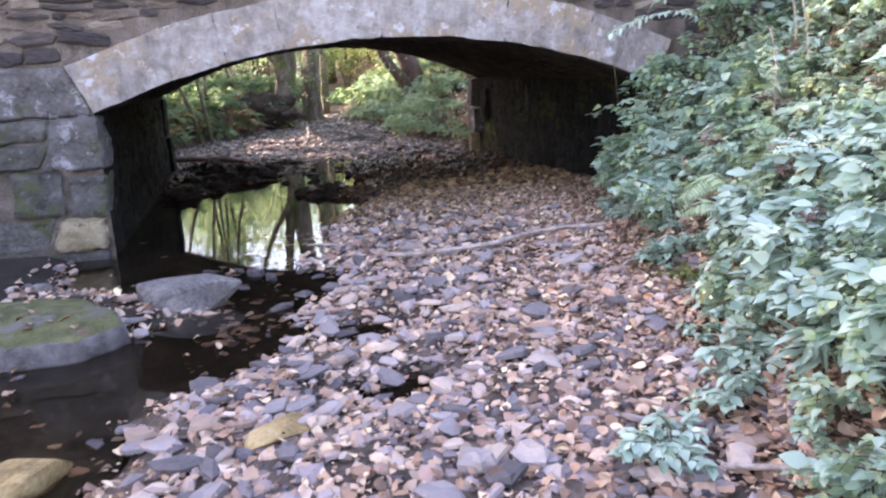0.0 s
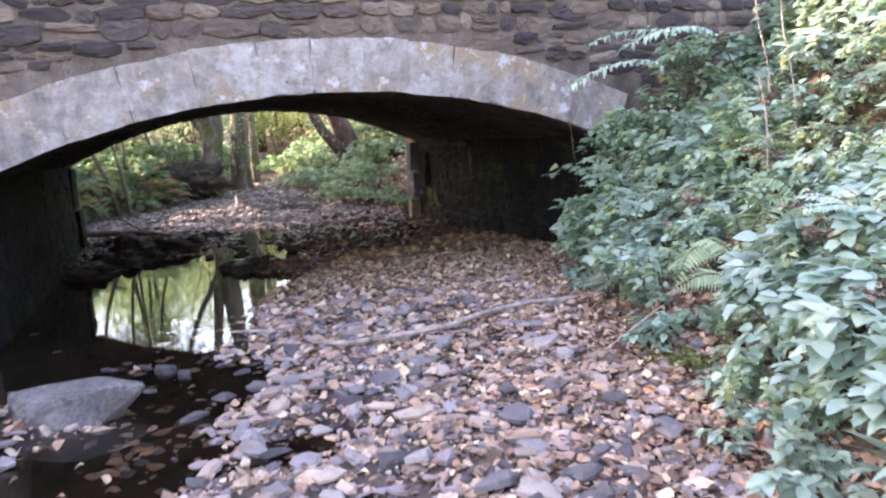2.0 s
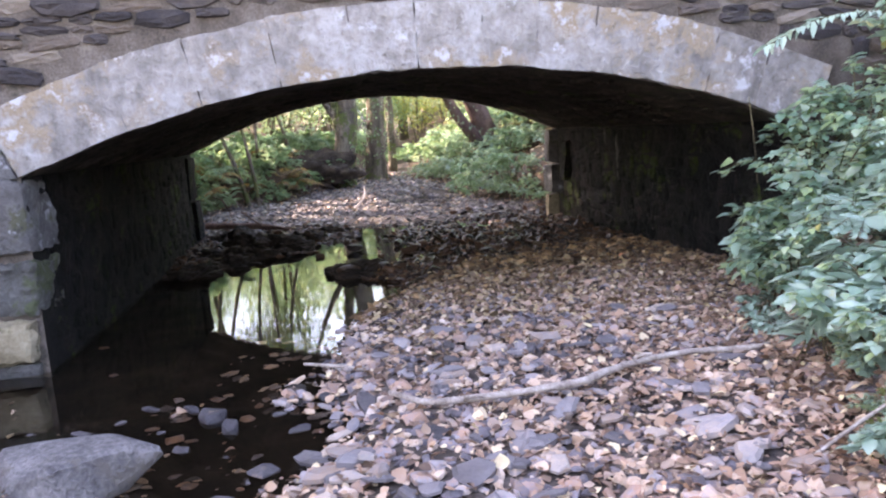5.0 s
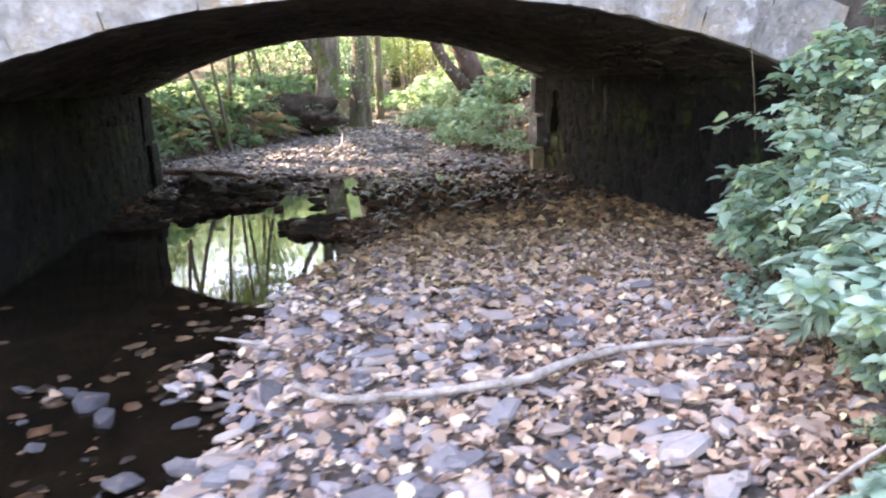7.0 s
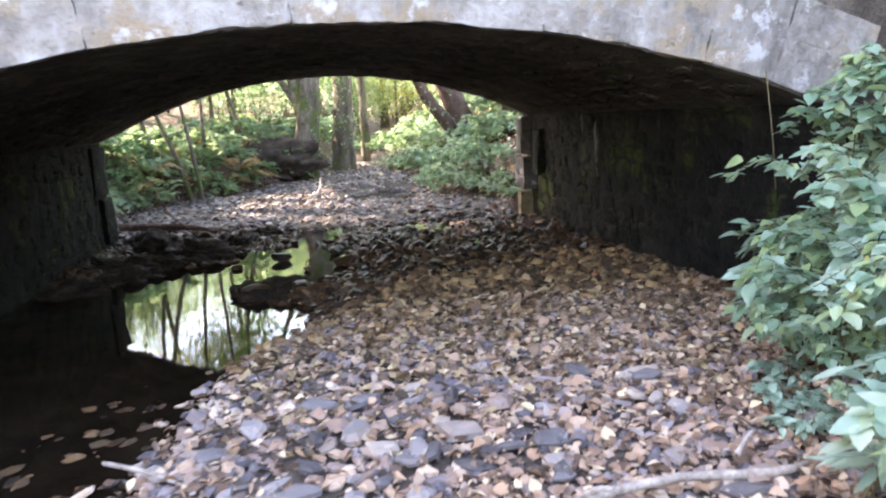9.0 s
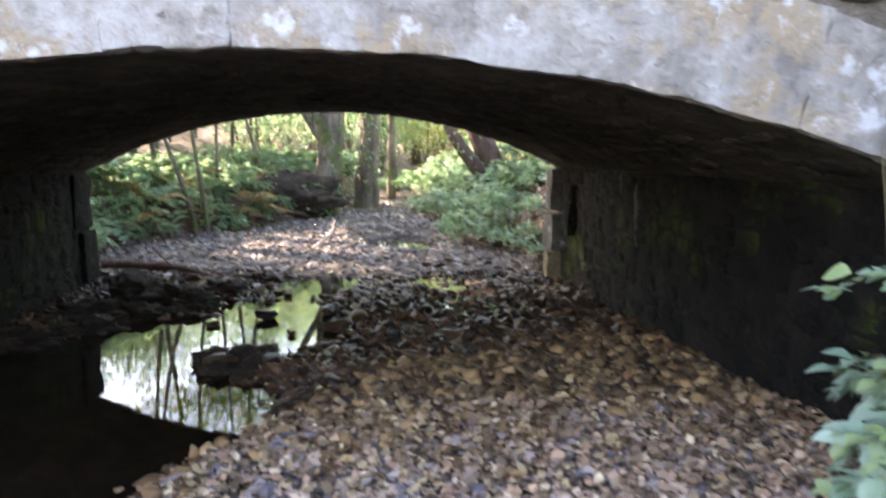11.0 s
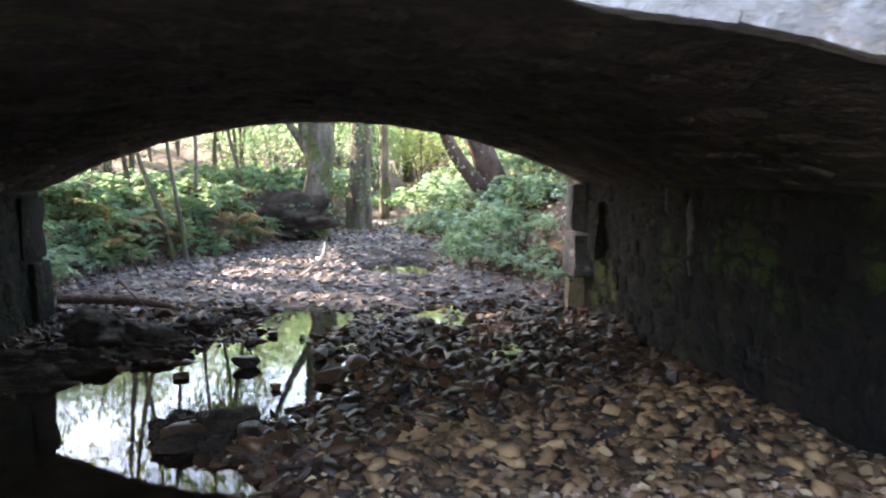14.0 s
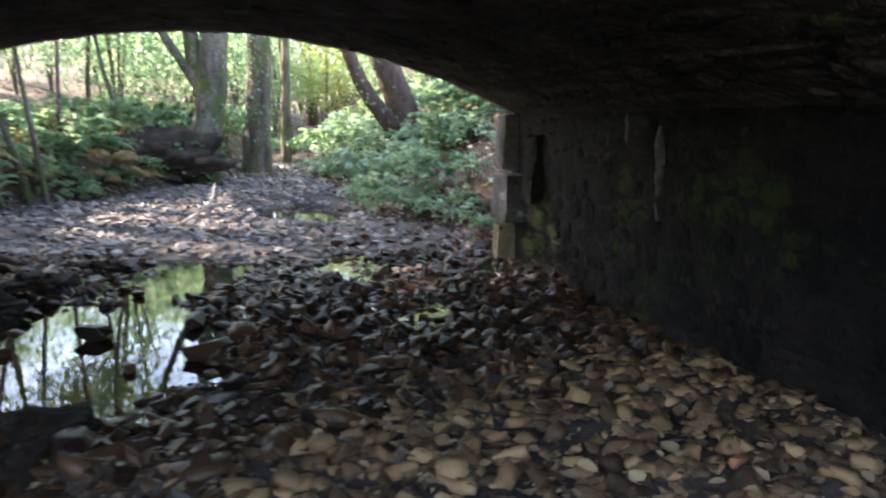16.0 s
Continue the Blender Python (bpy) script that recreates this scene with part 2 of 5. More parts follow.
M_BARK = surface("bark", [(0.2, (0.035, 0.028, 0.021)), (0.5, (0.125, 0.10, 0.075)), (0.8, (0.26, 0.22, 0.165))], 5, 30, 0.95, 1.0, stretch=(1, 1, 0.25), patch=[(2.5, 0.52, (0.085, 0.11, 0.03)), (4.0, 0.58, (0.05, 0.04, 0.03))], depth=0.03)
M_BARK_RED = surface("dark_red_bark", [(0.2, (0.04, 0.024, 0.018)), (0.5, (0.11, 0.065, 0.048)), (0.8, (0.19, 0.12, 0.09))], 5, 30, 0.95, 0.9, stretch=(1, 1, 0.25), depth=0.03)
M_TWIG = surface("dry_branch", [(0.2, (0.16, 0.12, 0.095)), (0.5, (0.34, 0.28, 0.235)), (0.8, (0.52, 0.45, 0.39))], 9, 60, 0.85, 0.5, depth=0.006)
M_STEM = surface("green_brown_stems", [(0.2, (0.05, 0.05, 0.02)), (0.8, (0.16, 0.12, 0.06))], 8, 40, 0.8, 0.2)
M_SOIL = surface("root_soil", [(0.2, (0.015, 0.011, 0.008)), (0.5, (0.05, 0.036, 0.026)), (0.8, (0.11, 0.08, 0.055))], 4, 35, 1.0, 1.0, depth=0.04)
GREEN = [(0.05, (0.13, 0.22, 0.11)), (0.28, (0.215, 0.36, 0.24)), (0.5, (0.33, 0.46, 0.345)), (0.64, (0.36, 0.47, 0.21)), (0.82, (0.43, 0.53, 0.41)), (0.93, (0.54, 0.47, 0.15))]
M_LEAF = leaf_surface("bramble_leaf", GREEN, 0.30, 0.46)
M_LEAF_B = leaf_surface("broad_leaf", [(0.05, (0.176, 0.28, 0.199)), (0.5, (0.297, 0.43, 0.323)), (0.95, (0.44, 0.55, 0.418))], 0.28, 0.33)
M_FERN = leaf_surface("fern_frond", [(0.1, (0.15, 0.25, 0.10)), (0.5, (0.27, 0.39, 0.19)), (0.9, (0.38, 0.47, 0.27))], 0.5, 0.35)
M_WOODLEAF = leaf_surface("wood_leaf", [(0.05, (0.10, 0.19, 0.085)), (0.4, (0.185, 0.31, 0.155)), (0.75, (0.28, 0.40, 0.20)), (0.96, (0.44, 0.45, 0.17))], 0.5, 0.55)
M_YELLOW = leaf_surface("autumn_leaf", [(0.1, (0.28, 0.25, 0.04)), (0.6, (0.42, 0.36, 0.07)), (0.95, (0.45, 0.30, 0.10))], 0.5, 0.5)
M_WOODGOLD = leaf_surface("gold_green_leaf", [(0.1, (0.18, 0.24, 0.06)), (0.6, (0.32, 0.36, 0.09)), (0.95, (0.46, 0.42, 0.12))], 0.5, 0.5)
M_DEADLEAF = leaf_surface("withered_leaf", [(0.1, (0.126, 0.084, 0.06)), (0.6, (0.243, 0.168, 0.12)), (0.95, (0.324, 0.263, 0.17))], 0.7, 0.2)
M_BRACKEN = leaf_surface("dying_bracken", [(0.1, (0.16, 0.11, 0.04)), (0.5, (0.30, 0.18, 0.07)), (0.9, (0.40, 0.33, 0.12))], 0.6, 0.45)
M_LIME = surface("lime_streak", [(0.2, (0.013, 0.0117, 0.0091)), (0.5, (0.0358, 0.0325, 0.0273)), (0.8, (0.078, 0.0748, 0.065))], 8, 50, 0.6, 0.6)

M_WATER = bpy.data.materials.new("brook_water")
M_WATER.use_nodes = True
wt = M_WATER.node_tree
wb = wt.nodes["Principled BSDF"]
wb.inputs["Base Color"].default_value = (0.62, 0.50, 0.36, 1)
wb.inputs["Roughness"].default_value, wb.inputs["IOR"].default_value, wb.inputs["Transmission Weight"].default_value = 0.015, 1.33, 1.0
bump = wt.nodes.new("ShaderNodeBump")
bump.inputs["Strength"].default_value, bump.inputs["Distance"].default_value = 0.03, 0.01
wt.links.new(noise_node(wt, 8.0, 3), bump.inputs["Height"])
wt.links.new(bump.outputs[0], wb.inputs["Normal"])


# ---- mesh helpers ----
rng = np.random.default_rng(7)


def data_of(name, verts, faces, material, smooth=True):
    """A mesh from arrays: faces all of one size."""
    me = bpy.data.meshes.new(name)
    verts, faces = np.asarray(verts, np.float32), np.asarray(faces, np.int32)
    k = faces.shape[1]
    me.vertices.add(len(verts))
    me.vertices.foreach_set("co", verts.ravel())
    me.loops.add(faces.size)
    me.loops.foreach_set("vertex_index", faces.ravel())
    me.polygons.add(len(faces))
    me.polygons.foreach_set("loop_start", np.arange(len(faces), dtype=np.int32) * k)
    me.polygons.foreach_set("loop_total", np.full(len(faces), k, np.int32))
    me.polygons.foreach_set("use_smooth", np.full(len(faces), smooth))
    me.update(calc_edges=True)
    me.materials.append(material)
    return me


def child(name, data, parent, label=""):
    ob = new(name, data)
    ob.parent = parent
    return tagged(ob, label)


def thing(name, label, category, group="", kind="", at=(0, 0, 0)):
    ob = new(name)
    ob.empty_display_size = 0.1
    ob.location = at
    return tagged(ob, label, category, group, kind)


def turns(yaw, pitch, roll):
    """Rotation matrices Rz(yaw) Rx(pitch) Ry(roll) for arrays of radians."""
    cz, sz, cx, sx, cy, sy = np.cos(yaw), np.sin(yaw), np.cos(pitch), np.sin(pitch), np.cos(roll), np.sin(roll)
    o, i = np.zeros_like(cz), np.ones_like(cz)
    rz = np.stack([np.stack([cz, -sz, o], -1), np.stack([sz, cz, o], -1), np.stack([o, o, i], -1)], -2)
    rx = np.stack([np.stack([i, o, o], -1), np.stack([o, cx, -sx], -1), np.stack([o, sx, cx], -1)], -2)
    ry = np.stack([np.stack([cy, o, sy], -1), np.stack([o, i, o], -1), np.stack([-sy, o, cy], -1)], -2)
    return rz @ rx @ ry


def stamped(templates, where, turn, size):
    """Many copies of a few small triangle templates as one pair of arrays."""
    where, size = np.asarray(where, float), np.asarray(size, float)
    if size.ndim == 1:
        size = np.repeat(size[:, None], 3, 1)
    vs, fs, base = [], [], 0
    pick = rng.integers(0, len(templates), len(where))
    for k, (tv, tf) in enumerate(templates):
        sel = np.flatnonzero(pick == k)
        if not len(sel):
            continue
        v = np.einsum("nij,nvj->nvi", turn[sel], tv[None] * size[sel][:, None]) + where[sel][:, None]
        f = tf[None] + (np.arange(len(sel)) * len(tv))[:, None, None] + base
        vs.append(v.reshape(-1, 3)), fs.append(f.reshape(-1, 3))
        base += len(sel) * len(tv)
    return np.concatenate(vs), np.concatenate(fs)


def arrays_of(bm):
    bmesh.ops.triangulate(bm, faces=bm.faces[:])
    bm.verts.index_update()
    v = np.array([x.co[:] for x in bm.verts])
    f = np.array([[x.index for x in q.verts] for q in bm.faces])
    bm.free()
    return v, f


def flat_stone(seed, sides=7, flat=0.32, chip=0.25):
    """A broken slab: an uneven outline, bevelled above, unit wide."""
    r = np.random.default_rng(seed)
    a = np.sort((np.arange(sides) + r.uniform(-0.3, 0.3, sides)) / sides * 2 * np.pi)
    q = r.uniform(1 - chip, 1, sides) * 0.5
    el = r.uniform(0.6, 0.95)
    low = np.stack([np.cos(a) * q, np.sin(a) * q * el, np.full(sides, -flat / 2)], 1)
    mid = np.stack([np.cos(a) * q * 1.04, np.sin(a) * q * el * 1.04, r.uniform(0.0, flat * 0.25, sides)], 1)
    top = np.stack([np.cos(a) * q * 0.74, np.sin(a) * q * el * 0.74, flat / 2 + r.uniform(-0.06, 0.06, sides)], 1)
    v = np.concatenate([low, mid, top, [[0, 0, flat / 2 + 0.02]]])
    f = []
    for i in range(sides):
        j = (i + 1) % sides
        for b in (0, sides):
            f += [(b + i, b + j, b + sides + j), (b + i, b + sides + j, b + sides + i)]
        f.append((2 * sides + i, 2 * sides + j, 3 * sides))
    return v, np.array(f)


def leaf_shape(width=0.55, fold=0.12, droop=0.15, curl=0.0):
    """A pointed leaf along +y, unit long, folded on its midrib."""
    rows = [(0.0, 0.0), (0.16, 0.62), (0.38, 1.0), (0.62, 0.82), (0.83, 0.42), (1.0, 0.0)]
    v, f = [], []
    for y, w in rows:
        z = -droop * y * y + curl * math.sin(y * 5)
        v += [(-w * width / 2, y, z + fold * w), (0, y, z), (w * width / 2, y, z + fold * w)]
    for i in range(5):
        a, b = 3 * i, 3 * i + 3
        f += [(a, a + 1, b + 1), (a, b + 1, b), (a + 1, a + 2, b + 2), (a + 1, b + 2, b + 1)]
    return np.array(v), np.array(f)


def spline(points, n):
    """A smooth line through the points, n samples."""
    p = np.asarray(points, float)
    p = np.concatenate([[2 * p[0] - p[1]], p, [2 * p[-1] - p[-2]]])
    out = []
    for u in np.linspace(0, len(p) - 3 - 1e-6, n):
        i = int(u)
        t = u - i
        a, b, c, d = p[i:i + 4]
        out.append(0.5 * (2 * b + (c - a) * t + (2 * a - 5 * b + 4 * c - d) * t * t + (3 * b - a - 3 * c + d) * t ** 3))
    return np.array(out)


def tube(points, radii, sides=8, rough=0.0, seed=0):
    """A tapered limb along points; returns triangle arrays."""
    p = np.asarray(points, float)
    n = len(p)
    radii = np.interp(np.linspace(0, 1, n), np.linspace(0, 1, len(radii)), radii)
    r = np.random.default_rng(seed)
    lump = r.uniform(-rough, rough, (n, sides))
    v = []
    for i in range(n):
        d = p[min(i + 1, n - 1)] - p[max(i - 1, 0)]
        d = d / (np.linalg.norm(d) + 1e-9)
        s = np.cross(d, (0.31, 0.95, 0.05))
        s /= np.linalg.norm(s) + 1e-9
        u = np.cross(s, d)
        for k in range(sides):
            a = 2 * math.pi * k / sides
            v.append(p[i] + radii[i] * (1 + lump[i, k]) * (math.cos(a) * s + math.sin(a) * u))
    v += [p[0], p[-1]]
    f = []
    for i, k in product(range(n - 1), range(sides)):
        a, b = i * sides + k, i * sides + (k + 1) % sides
        f += [(a, b, b + sides), (a, b + sides, a + sides)]
    for k in range(sides):
        f += [(n * sides, (k + 1) % sides, k), (n * sides + 1, (n - 1) * sides + k, (n - 1) * sides + (k + 1) % sides)]
    return np.array(v), np.array(f)


def joined(pairs):
    vs, fs, base = [], [], 0
    for v, f in pairs:
        vs.append(v), fs.append(f + base)
        base += len(v)
    return np.concatenate(vs), np.concatenate(fs)


def boulder_arrays(size, seed, lumps=0.22, flat_top=None, level=3):
    bm = bmesh.new()
    bmesh.ops.create_icosphere(bm, subdivisions=level, radius=0.5)
    o = Vector((seed * 3.7, seed * 1.9, seed * 0.7))
    for v in bm.verts:
        n = v.co.normalized()
        k = 1 + lumps * noise.noise(n * 1.3 + o) * 1.6 + lumps * 0.5 * noise.noise(n * 3.1 + o) + lumps * 0.2 * noise.noise(n * 7 + o)
        c = noise.cell(n * 1.1 + o) * lumps * 0.3 + (0.35 * lumps * noise.noise(n * 5 + o) + 0.25 * lumps * noise.noise(n * 11 + o) if lumps > 0.45 else 0)
        v.co = n * 0.5 * (k + c)
        if flat_top is not None and v.co.z > flat_top:
            v.co.z = flat_top + (v.co.z - flat_top) * 0.15
    for v in bm.verts:
        v.co = Vector((v.co.x * size[0], v.co.y * size[1], v.co.z * size[2]))
    return arrays_of(bm)


# ---- the lie of the land ----
POOLS = [
    [(-3.6, 6.9), (-2.3, 6.7), (-1.5, 6.6), (-1.45, 7.4), (-1.35, 8.2), (-1.2, 8.7), (-0.85, 9.35), (-0.62, 9.95), (-1.1, 10.45), (-1.3, 10.95), (-0.55, 11.2),
     (-0.3, 11.7), (-0.5, 13.3), (-0.15, 14.7), (-0.7, 14.7), (-1.3, 13.15), (-2.1, 12.5), (-2.6, 11.9), (-3.6, 11.7)],
    [(-5.0, 3.0), (-3.0, 3.1), (-2.8, 3.6), (-2.9, 4.05), (-2.3, 4.3), (-2.0, 4.6), (-1.75, 5.0), (-1.8, 5.4), (-1.4, 6.15), (-1.5, 6.8), (-3.5, 7.2), (-3.2, 6.6),
     (-2.6, 6.25), (-2.35, 5.7), (-2.75, 5.35), (-3.3, 5.0), (-3.7, 4.7), (-5.0, 4.3)],
    [(-1.62, 4.75), (-1.4, 4.68), (-1.2, 4.78), (-1.25, 4.95), (-1.5, 4.95)],
    [(-1.55, 3.78), (-1.32, 3.72), (-1.2, 3.86), (-1.4, 3.95)],
    [(0.1, 17.6), (0.7, 17.3), (1.2, 18.0), (1.1, 19.3), (0.4, 19.8), (-0.1, 18.8)],
    [(0.45, 14.1), (0.8, 13.95), (0.95, 14.4), (0.7, 14.8), (0.45, 14.6)],
]


def beyond_pool(x, y):
    """Metres from the nearest pool's shore; negative within."""
    best = np.full(x.shape, 99.0)
    for poly in POOLS:
        p = np.array(poly)
        q = np.roll(p, -1, 0)
        d = np.full(x.shape, 99.0)
        inside = np.zeros(x.shape, bool)
        for (ax, ay), (bx, by) in zip(p, q):
            ex, ey = bx - ax, by - ay
            u = np.clip(((x - ax) * ex + (y - ay) * ey) / (ex * ex + ey * ey), 0, 1)
            d = np.minimum(d, np.hypot(x - ax - u * ex, y - ay - u * ey))
            cross = (ay > y) != (by > y)
            with np.errstate(divide="ignore", invalid="ignore"):
                inside ^= cross & (x < (ex) * (y - ay) / (ey if ey else 1e-9) + ax)
        best = np.minimum(best, np.where(inside, -d, d))
    ragged = 0.035 + 0.11 * smooth(8.5, 10.0, y)
    return best + ragged * (wave(x, y, 31, 0.42) + 0.6 * wave(x, y, 32, 0.19))


def smooth(a, b, x):
    u = np.clip((x - a) / (b - a), 0, 1)
    return u * u * (3 - 2 * u)


def wave(x, y, seed, size):
    """Smooth value noise for arrays."""
    r = np.random.default_rng(seed)
    g = r.uniform(-1, 1, (64, 64))
    u, v = x / size + 1000, y / size + 1000
    i, j = np.floor(u).astype(int), np.floor(v).astype(int)
    fu, fv = u - i, v - j
    fu, fv = fu * fu * (3 - 2 * fu), fv * fv * (3 - 2 * fv)
    at = lambda a, b: g[a % 64, b % 64]
    return (at(i, j) * (1 - fu) + at(i + 1, j) * fu) * (1 - fv) + (at(i, j + 1) * (1 - fu) + at(i + 1, j + 1) * fu) * fv


RIGHT_FOOT = [(-30, -6.0), (0, -1.4), (2.3, -0.25), (2.8, 0.0), (4.2, 0.55), (4.8, 0.62), (5.8, 1.0), (7.2, 1.55), (8.0, 1.9), (8.3, 4.0), (14.4, 4.0), (14.7, 2.4), (16.0, 2.2), (17.0, 1.35),
              (20.0, 1.5), (24.0, 1.0), (30.0, 1.6), (45.0, 2.5), (400, 5)]
LEFT_FOOT = [(-30, -9.0), (0, -6.0), (7.9, -6.0), (8.3, -5.0), (14.4, -5.0), (14.8, -3.6), (17.0, -3.9), (18.7, -3.3), (20.0, -2.2), (22.0, -1.2), (24.0, -0.45), (27.0, -0.1), (32.0, 0.2), (45.0, 0.6), (400, 2)]


def foot(line, y):
    p = np.array(line)
    return np.interp(y, p[:, 0], p[:, 1])


def height(x, y):
    x, y = np.asarray(x, float), np.asarray(y, float)
    d = beyond_pool(x, y)
    rise = 0.12 - 0.06 * smooth(10.2, 11.2, y) * smooth(15.5, 14.5, y)
    shoal = 0.12 * smooth(0.0, 0.5, wave(x, y, 19, 0.4)) * smooth(-2.5, -2.05, x) * smooth(4.6, 5.0, y) * smooth(7.4, 7.0, y)
    bed = np.where(d < 0, -0.02 - 0.13 * smooth(0, 0.35, -d) + shoal * smooth(0, 0.2, -d), -0.02 + rise * smooth(0, 0.5, d))
    bed = bed + 0.04 * smooth(-0.8, 1.2, x) * smooth(1.0, 4.0, y) * smooth(9.5, 7.5, y) * smooth(0, 0.6, d)
    bed = bed + smooth(0.1, 0.8, d) * (0.03 * wave(x, y, 3, 0.9) + 0.015 * wave(x, y, 4, 0.33))
    wash = smooth(11.6, 12.6, y) * smooth(17.6, 16.0, y) * smooth(-3.2, -2.6, x)
    bed = bed - 0.04 * wash * smooth(0.0, 0.25, d) + wash * (0.03 * wave(x, y, 33, 0.5) + 0.015 * wave(x, y, 34, 0.2))
    bed = bed + 0.012 * np.clip(y - 15, 0, 20)
    r = x - foot(RIGHT_FOOT, y)
    near = smooth(9.0, 7.0, y)
    right = near * (2.5 * smooth(-0.1, 4.2, r) + 0.25 * smooth(0.0, 0.5, r)) + (1 - near) * (1.5 * smooth(-0.05, 3.2, r) + 0.25 * smooth(0, 8, r))
    l = foot(LEFT_FOOT, y) - x
    left = smooth(11, 14, y) * (0.75 * smooth(-0.05, 0.75, l) + 1.1 * smooth(1.0, 9, l)) + smooth(14, 11, y) * 2.2 * smooth(0, 4, l)
    far = 4.5 * smooth(26, 70, y)
    rough = 0.12 * wave(x, y, 5, 1.7) + 0.09 * wave(x, y, 6, 0.5) + 0.04 * wave(x, y, 7, 0.2)
    return bed + right + left + far + rough * np.clip(smooth(0.05, 0.6, r) + smooth(0.05, 0.5, l), 0, 1)


def ground_sheet():
    xs = np.concatenate([[-600, -250, -100, -50, -30, -20, -14], np.arange(-10, 8.01, 0.09), [10, 13, 18, 28, 50, 100, 250, 600]])
    ys = np.concatenate([[-600, -250, -100, -40, -20, -10, -6], np.arange(-3, 27, 0.09), np.arange(27, 50, 0.5), [52, 60, 75, 100, 250, 600]])
    X, Y = np.meshgrid(xs, ys)
    Z = height(X, Y)
    v = np.stack([X, Y, Z], -1).reshape(-1, 3)
    nx, ny = len(xs), len(ys)
    i = (np.arange(ny - 1)[:, None] * nx + np.arange(nx - 1)[None]).ravel()
    f = np.stack([i, i + 1, i + nx + 1, i + nx], 1)
    me = data_of("ground", v, f, M_GROUND)
    me.materials.append(M_BANK)
    c = v[f].mean(1)
    edge = 0.25 * wave(c[:, 0], c[:, 1], 11, 0.5) + 0.12 * wave(c[:, 0], c[:, 1], 12, 0.2)
    bank = (c[:, 0] > foot(RIGHT_FOOT, c[:, 1]) + 0.05 + edge) | (c[:, 0] < foot(LEFT_FOOT, c[:, 1]) - 0.05 + edge)
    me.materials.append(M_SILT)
    # dark silt under water, over the vault floor and along the left shore
    dark_bed = (c[:, 2] < 0.015) | ((c[:, 1] > 11.2 + 0.3 * wave(c[:, 0], c[:, 1], 13, 0.6)) & (c[:, 1] < 15.0 + 0.5 * wave(c[:, 0], c[:, 1], 18, 0.5)) & (c[:, 0] > -3.6) & (c[:, 0] < 2.5))
    dark_bed |= (c[:, 0] < -2.8 + 0.5 * wave(c[:, 0], c[:, 1], 8, 0.6)) & (c[:, 1] < 8) & (c[:, 1] > 2.6 + 0.9 * wave(c[:, 0], c[:, 1], 9, 0.7)) & (c[:, 0] > -5.6 + 0.6 * wave(c[:, 0], c[:, 1], 10, 0.8))
    me.polygons.foreach_set("material_index", np.where(dark_bed, 2, bank).astype(np.int32))
    return tagged(new("ground", me), "stony brook bed rising to earth banks", "ground", kind="structure")


ground = ground_sheet()


def water_sheet():
    bm = bmesh.new()
    for x, y in ((-9, -6), (3.5, -6), (3.5, 24), (-9, 24)):
        bm.verts.new((x, y, 0))
    bm.faces.new(bm.verts)
    me = bpy.data.meshes.new("water")
    bm.to_mesh(me)
    bm.free()
    me.materials.append(M_WATER)
    ob = tagged(new("water", me), "still shallow brown brook water", "water", kind="structure")
    ob.visible_shadow = False


water_sheet()

# ---- the bridge ----
LEFT, RIGHT, NEAR, FAR = -3.37, 2.40, 8.0, 14.62
MID, SPRING, CROWN, THICK, TOP = (LEFT + RIGHT) / 2, 1.40, 1.975, 0.475, 4.2
HALF = (RIGHT - LEFT) / 2


def arch_at(y):
    """Radius, centre height and half angle of the vault at y: its crown rises a little towards the far end."""
    rise = CROWN - SPRING + 0.118 * (y - NEAR) / (FAR - NEAR)
    rad = (HALF ** 2 + rise ** 2) / (2 * rise)
    return rad, SPRING + rise - rad, math.asin(HALF / rad)


RADIUS, CENTRE, SPAN_ANGLE = arch_at(NEAR)


def arch_z(x, y=NEAR):
    rad, mid, _ = arch_at(y)
    return mid + math.sqrt(max(rad ** 2 - (x - MID) ** 2, 0))


bridge = thing("stone_bridge", "old rubble stone bridge with a pale segmental arch ring", "bridge", at=(MID, 11.3, 0))


def local(v):
    return np.asarray(v, float) - np.array(bridge.location)


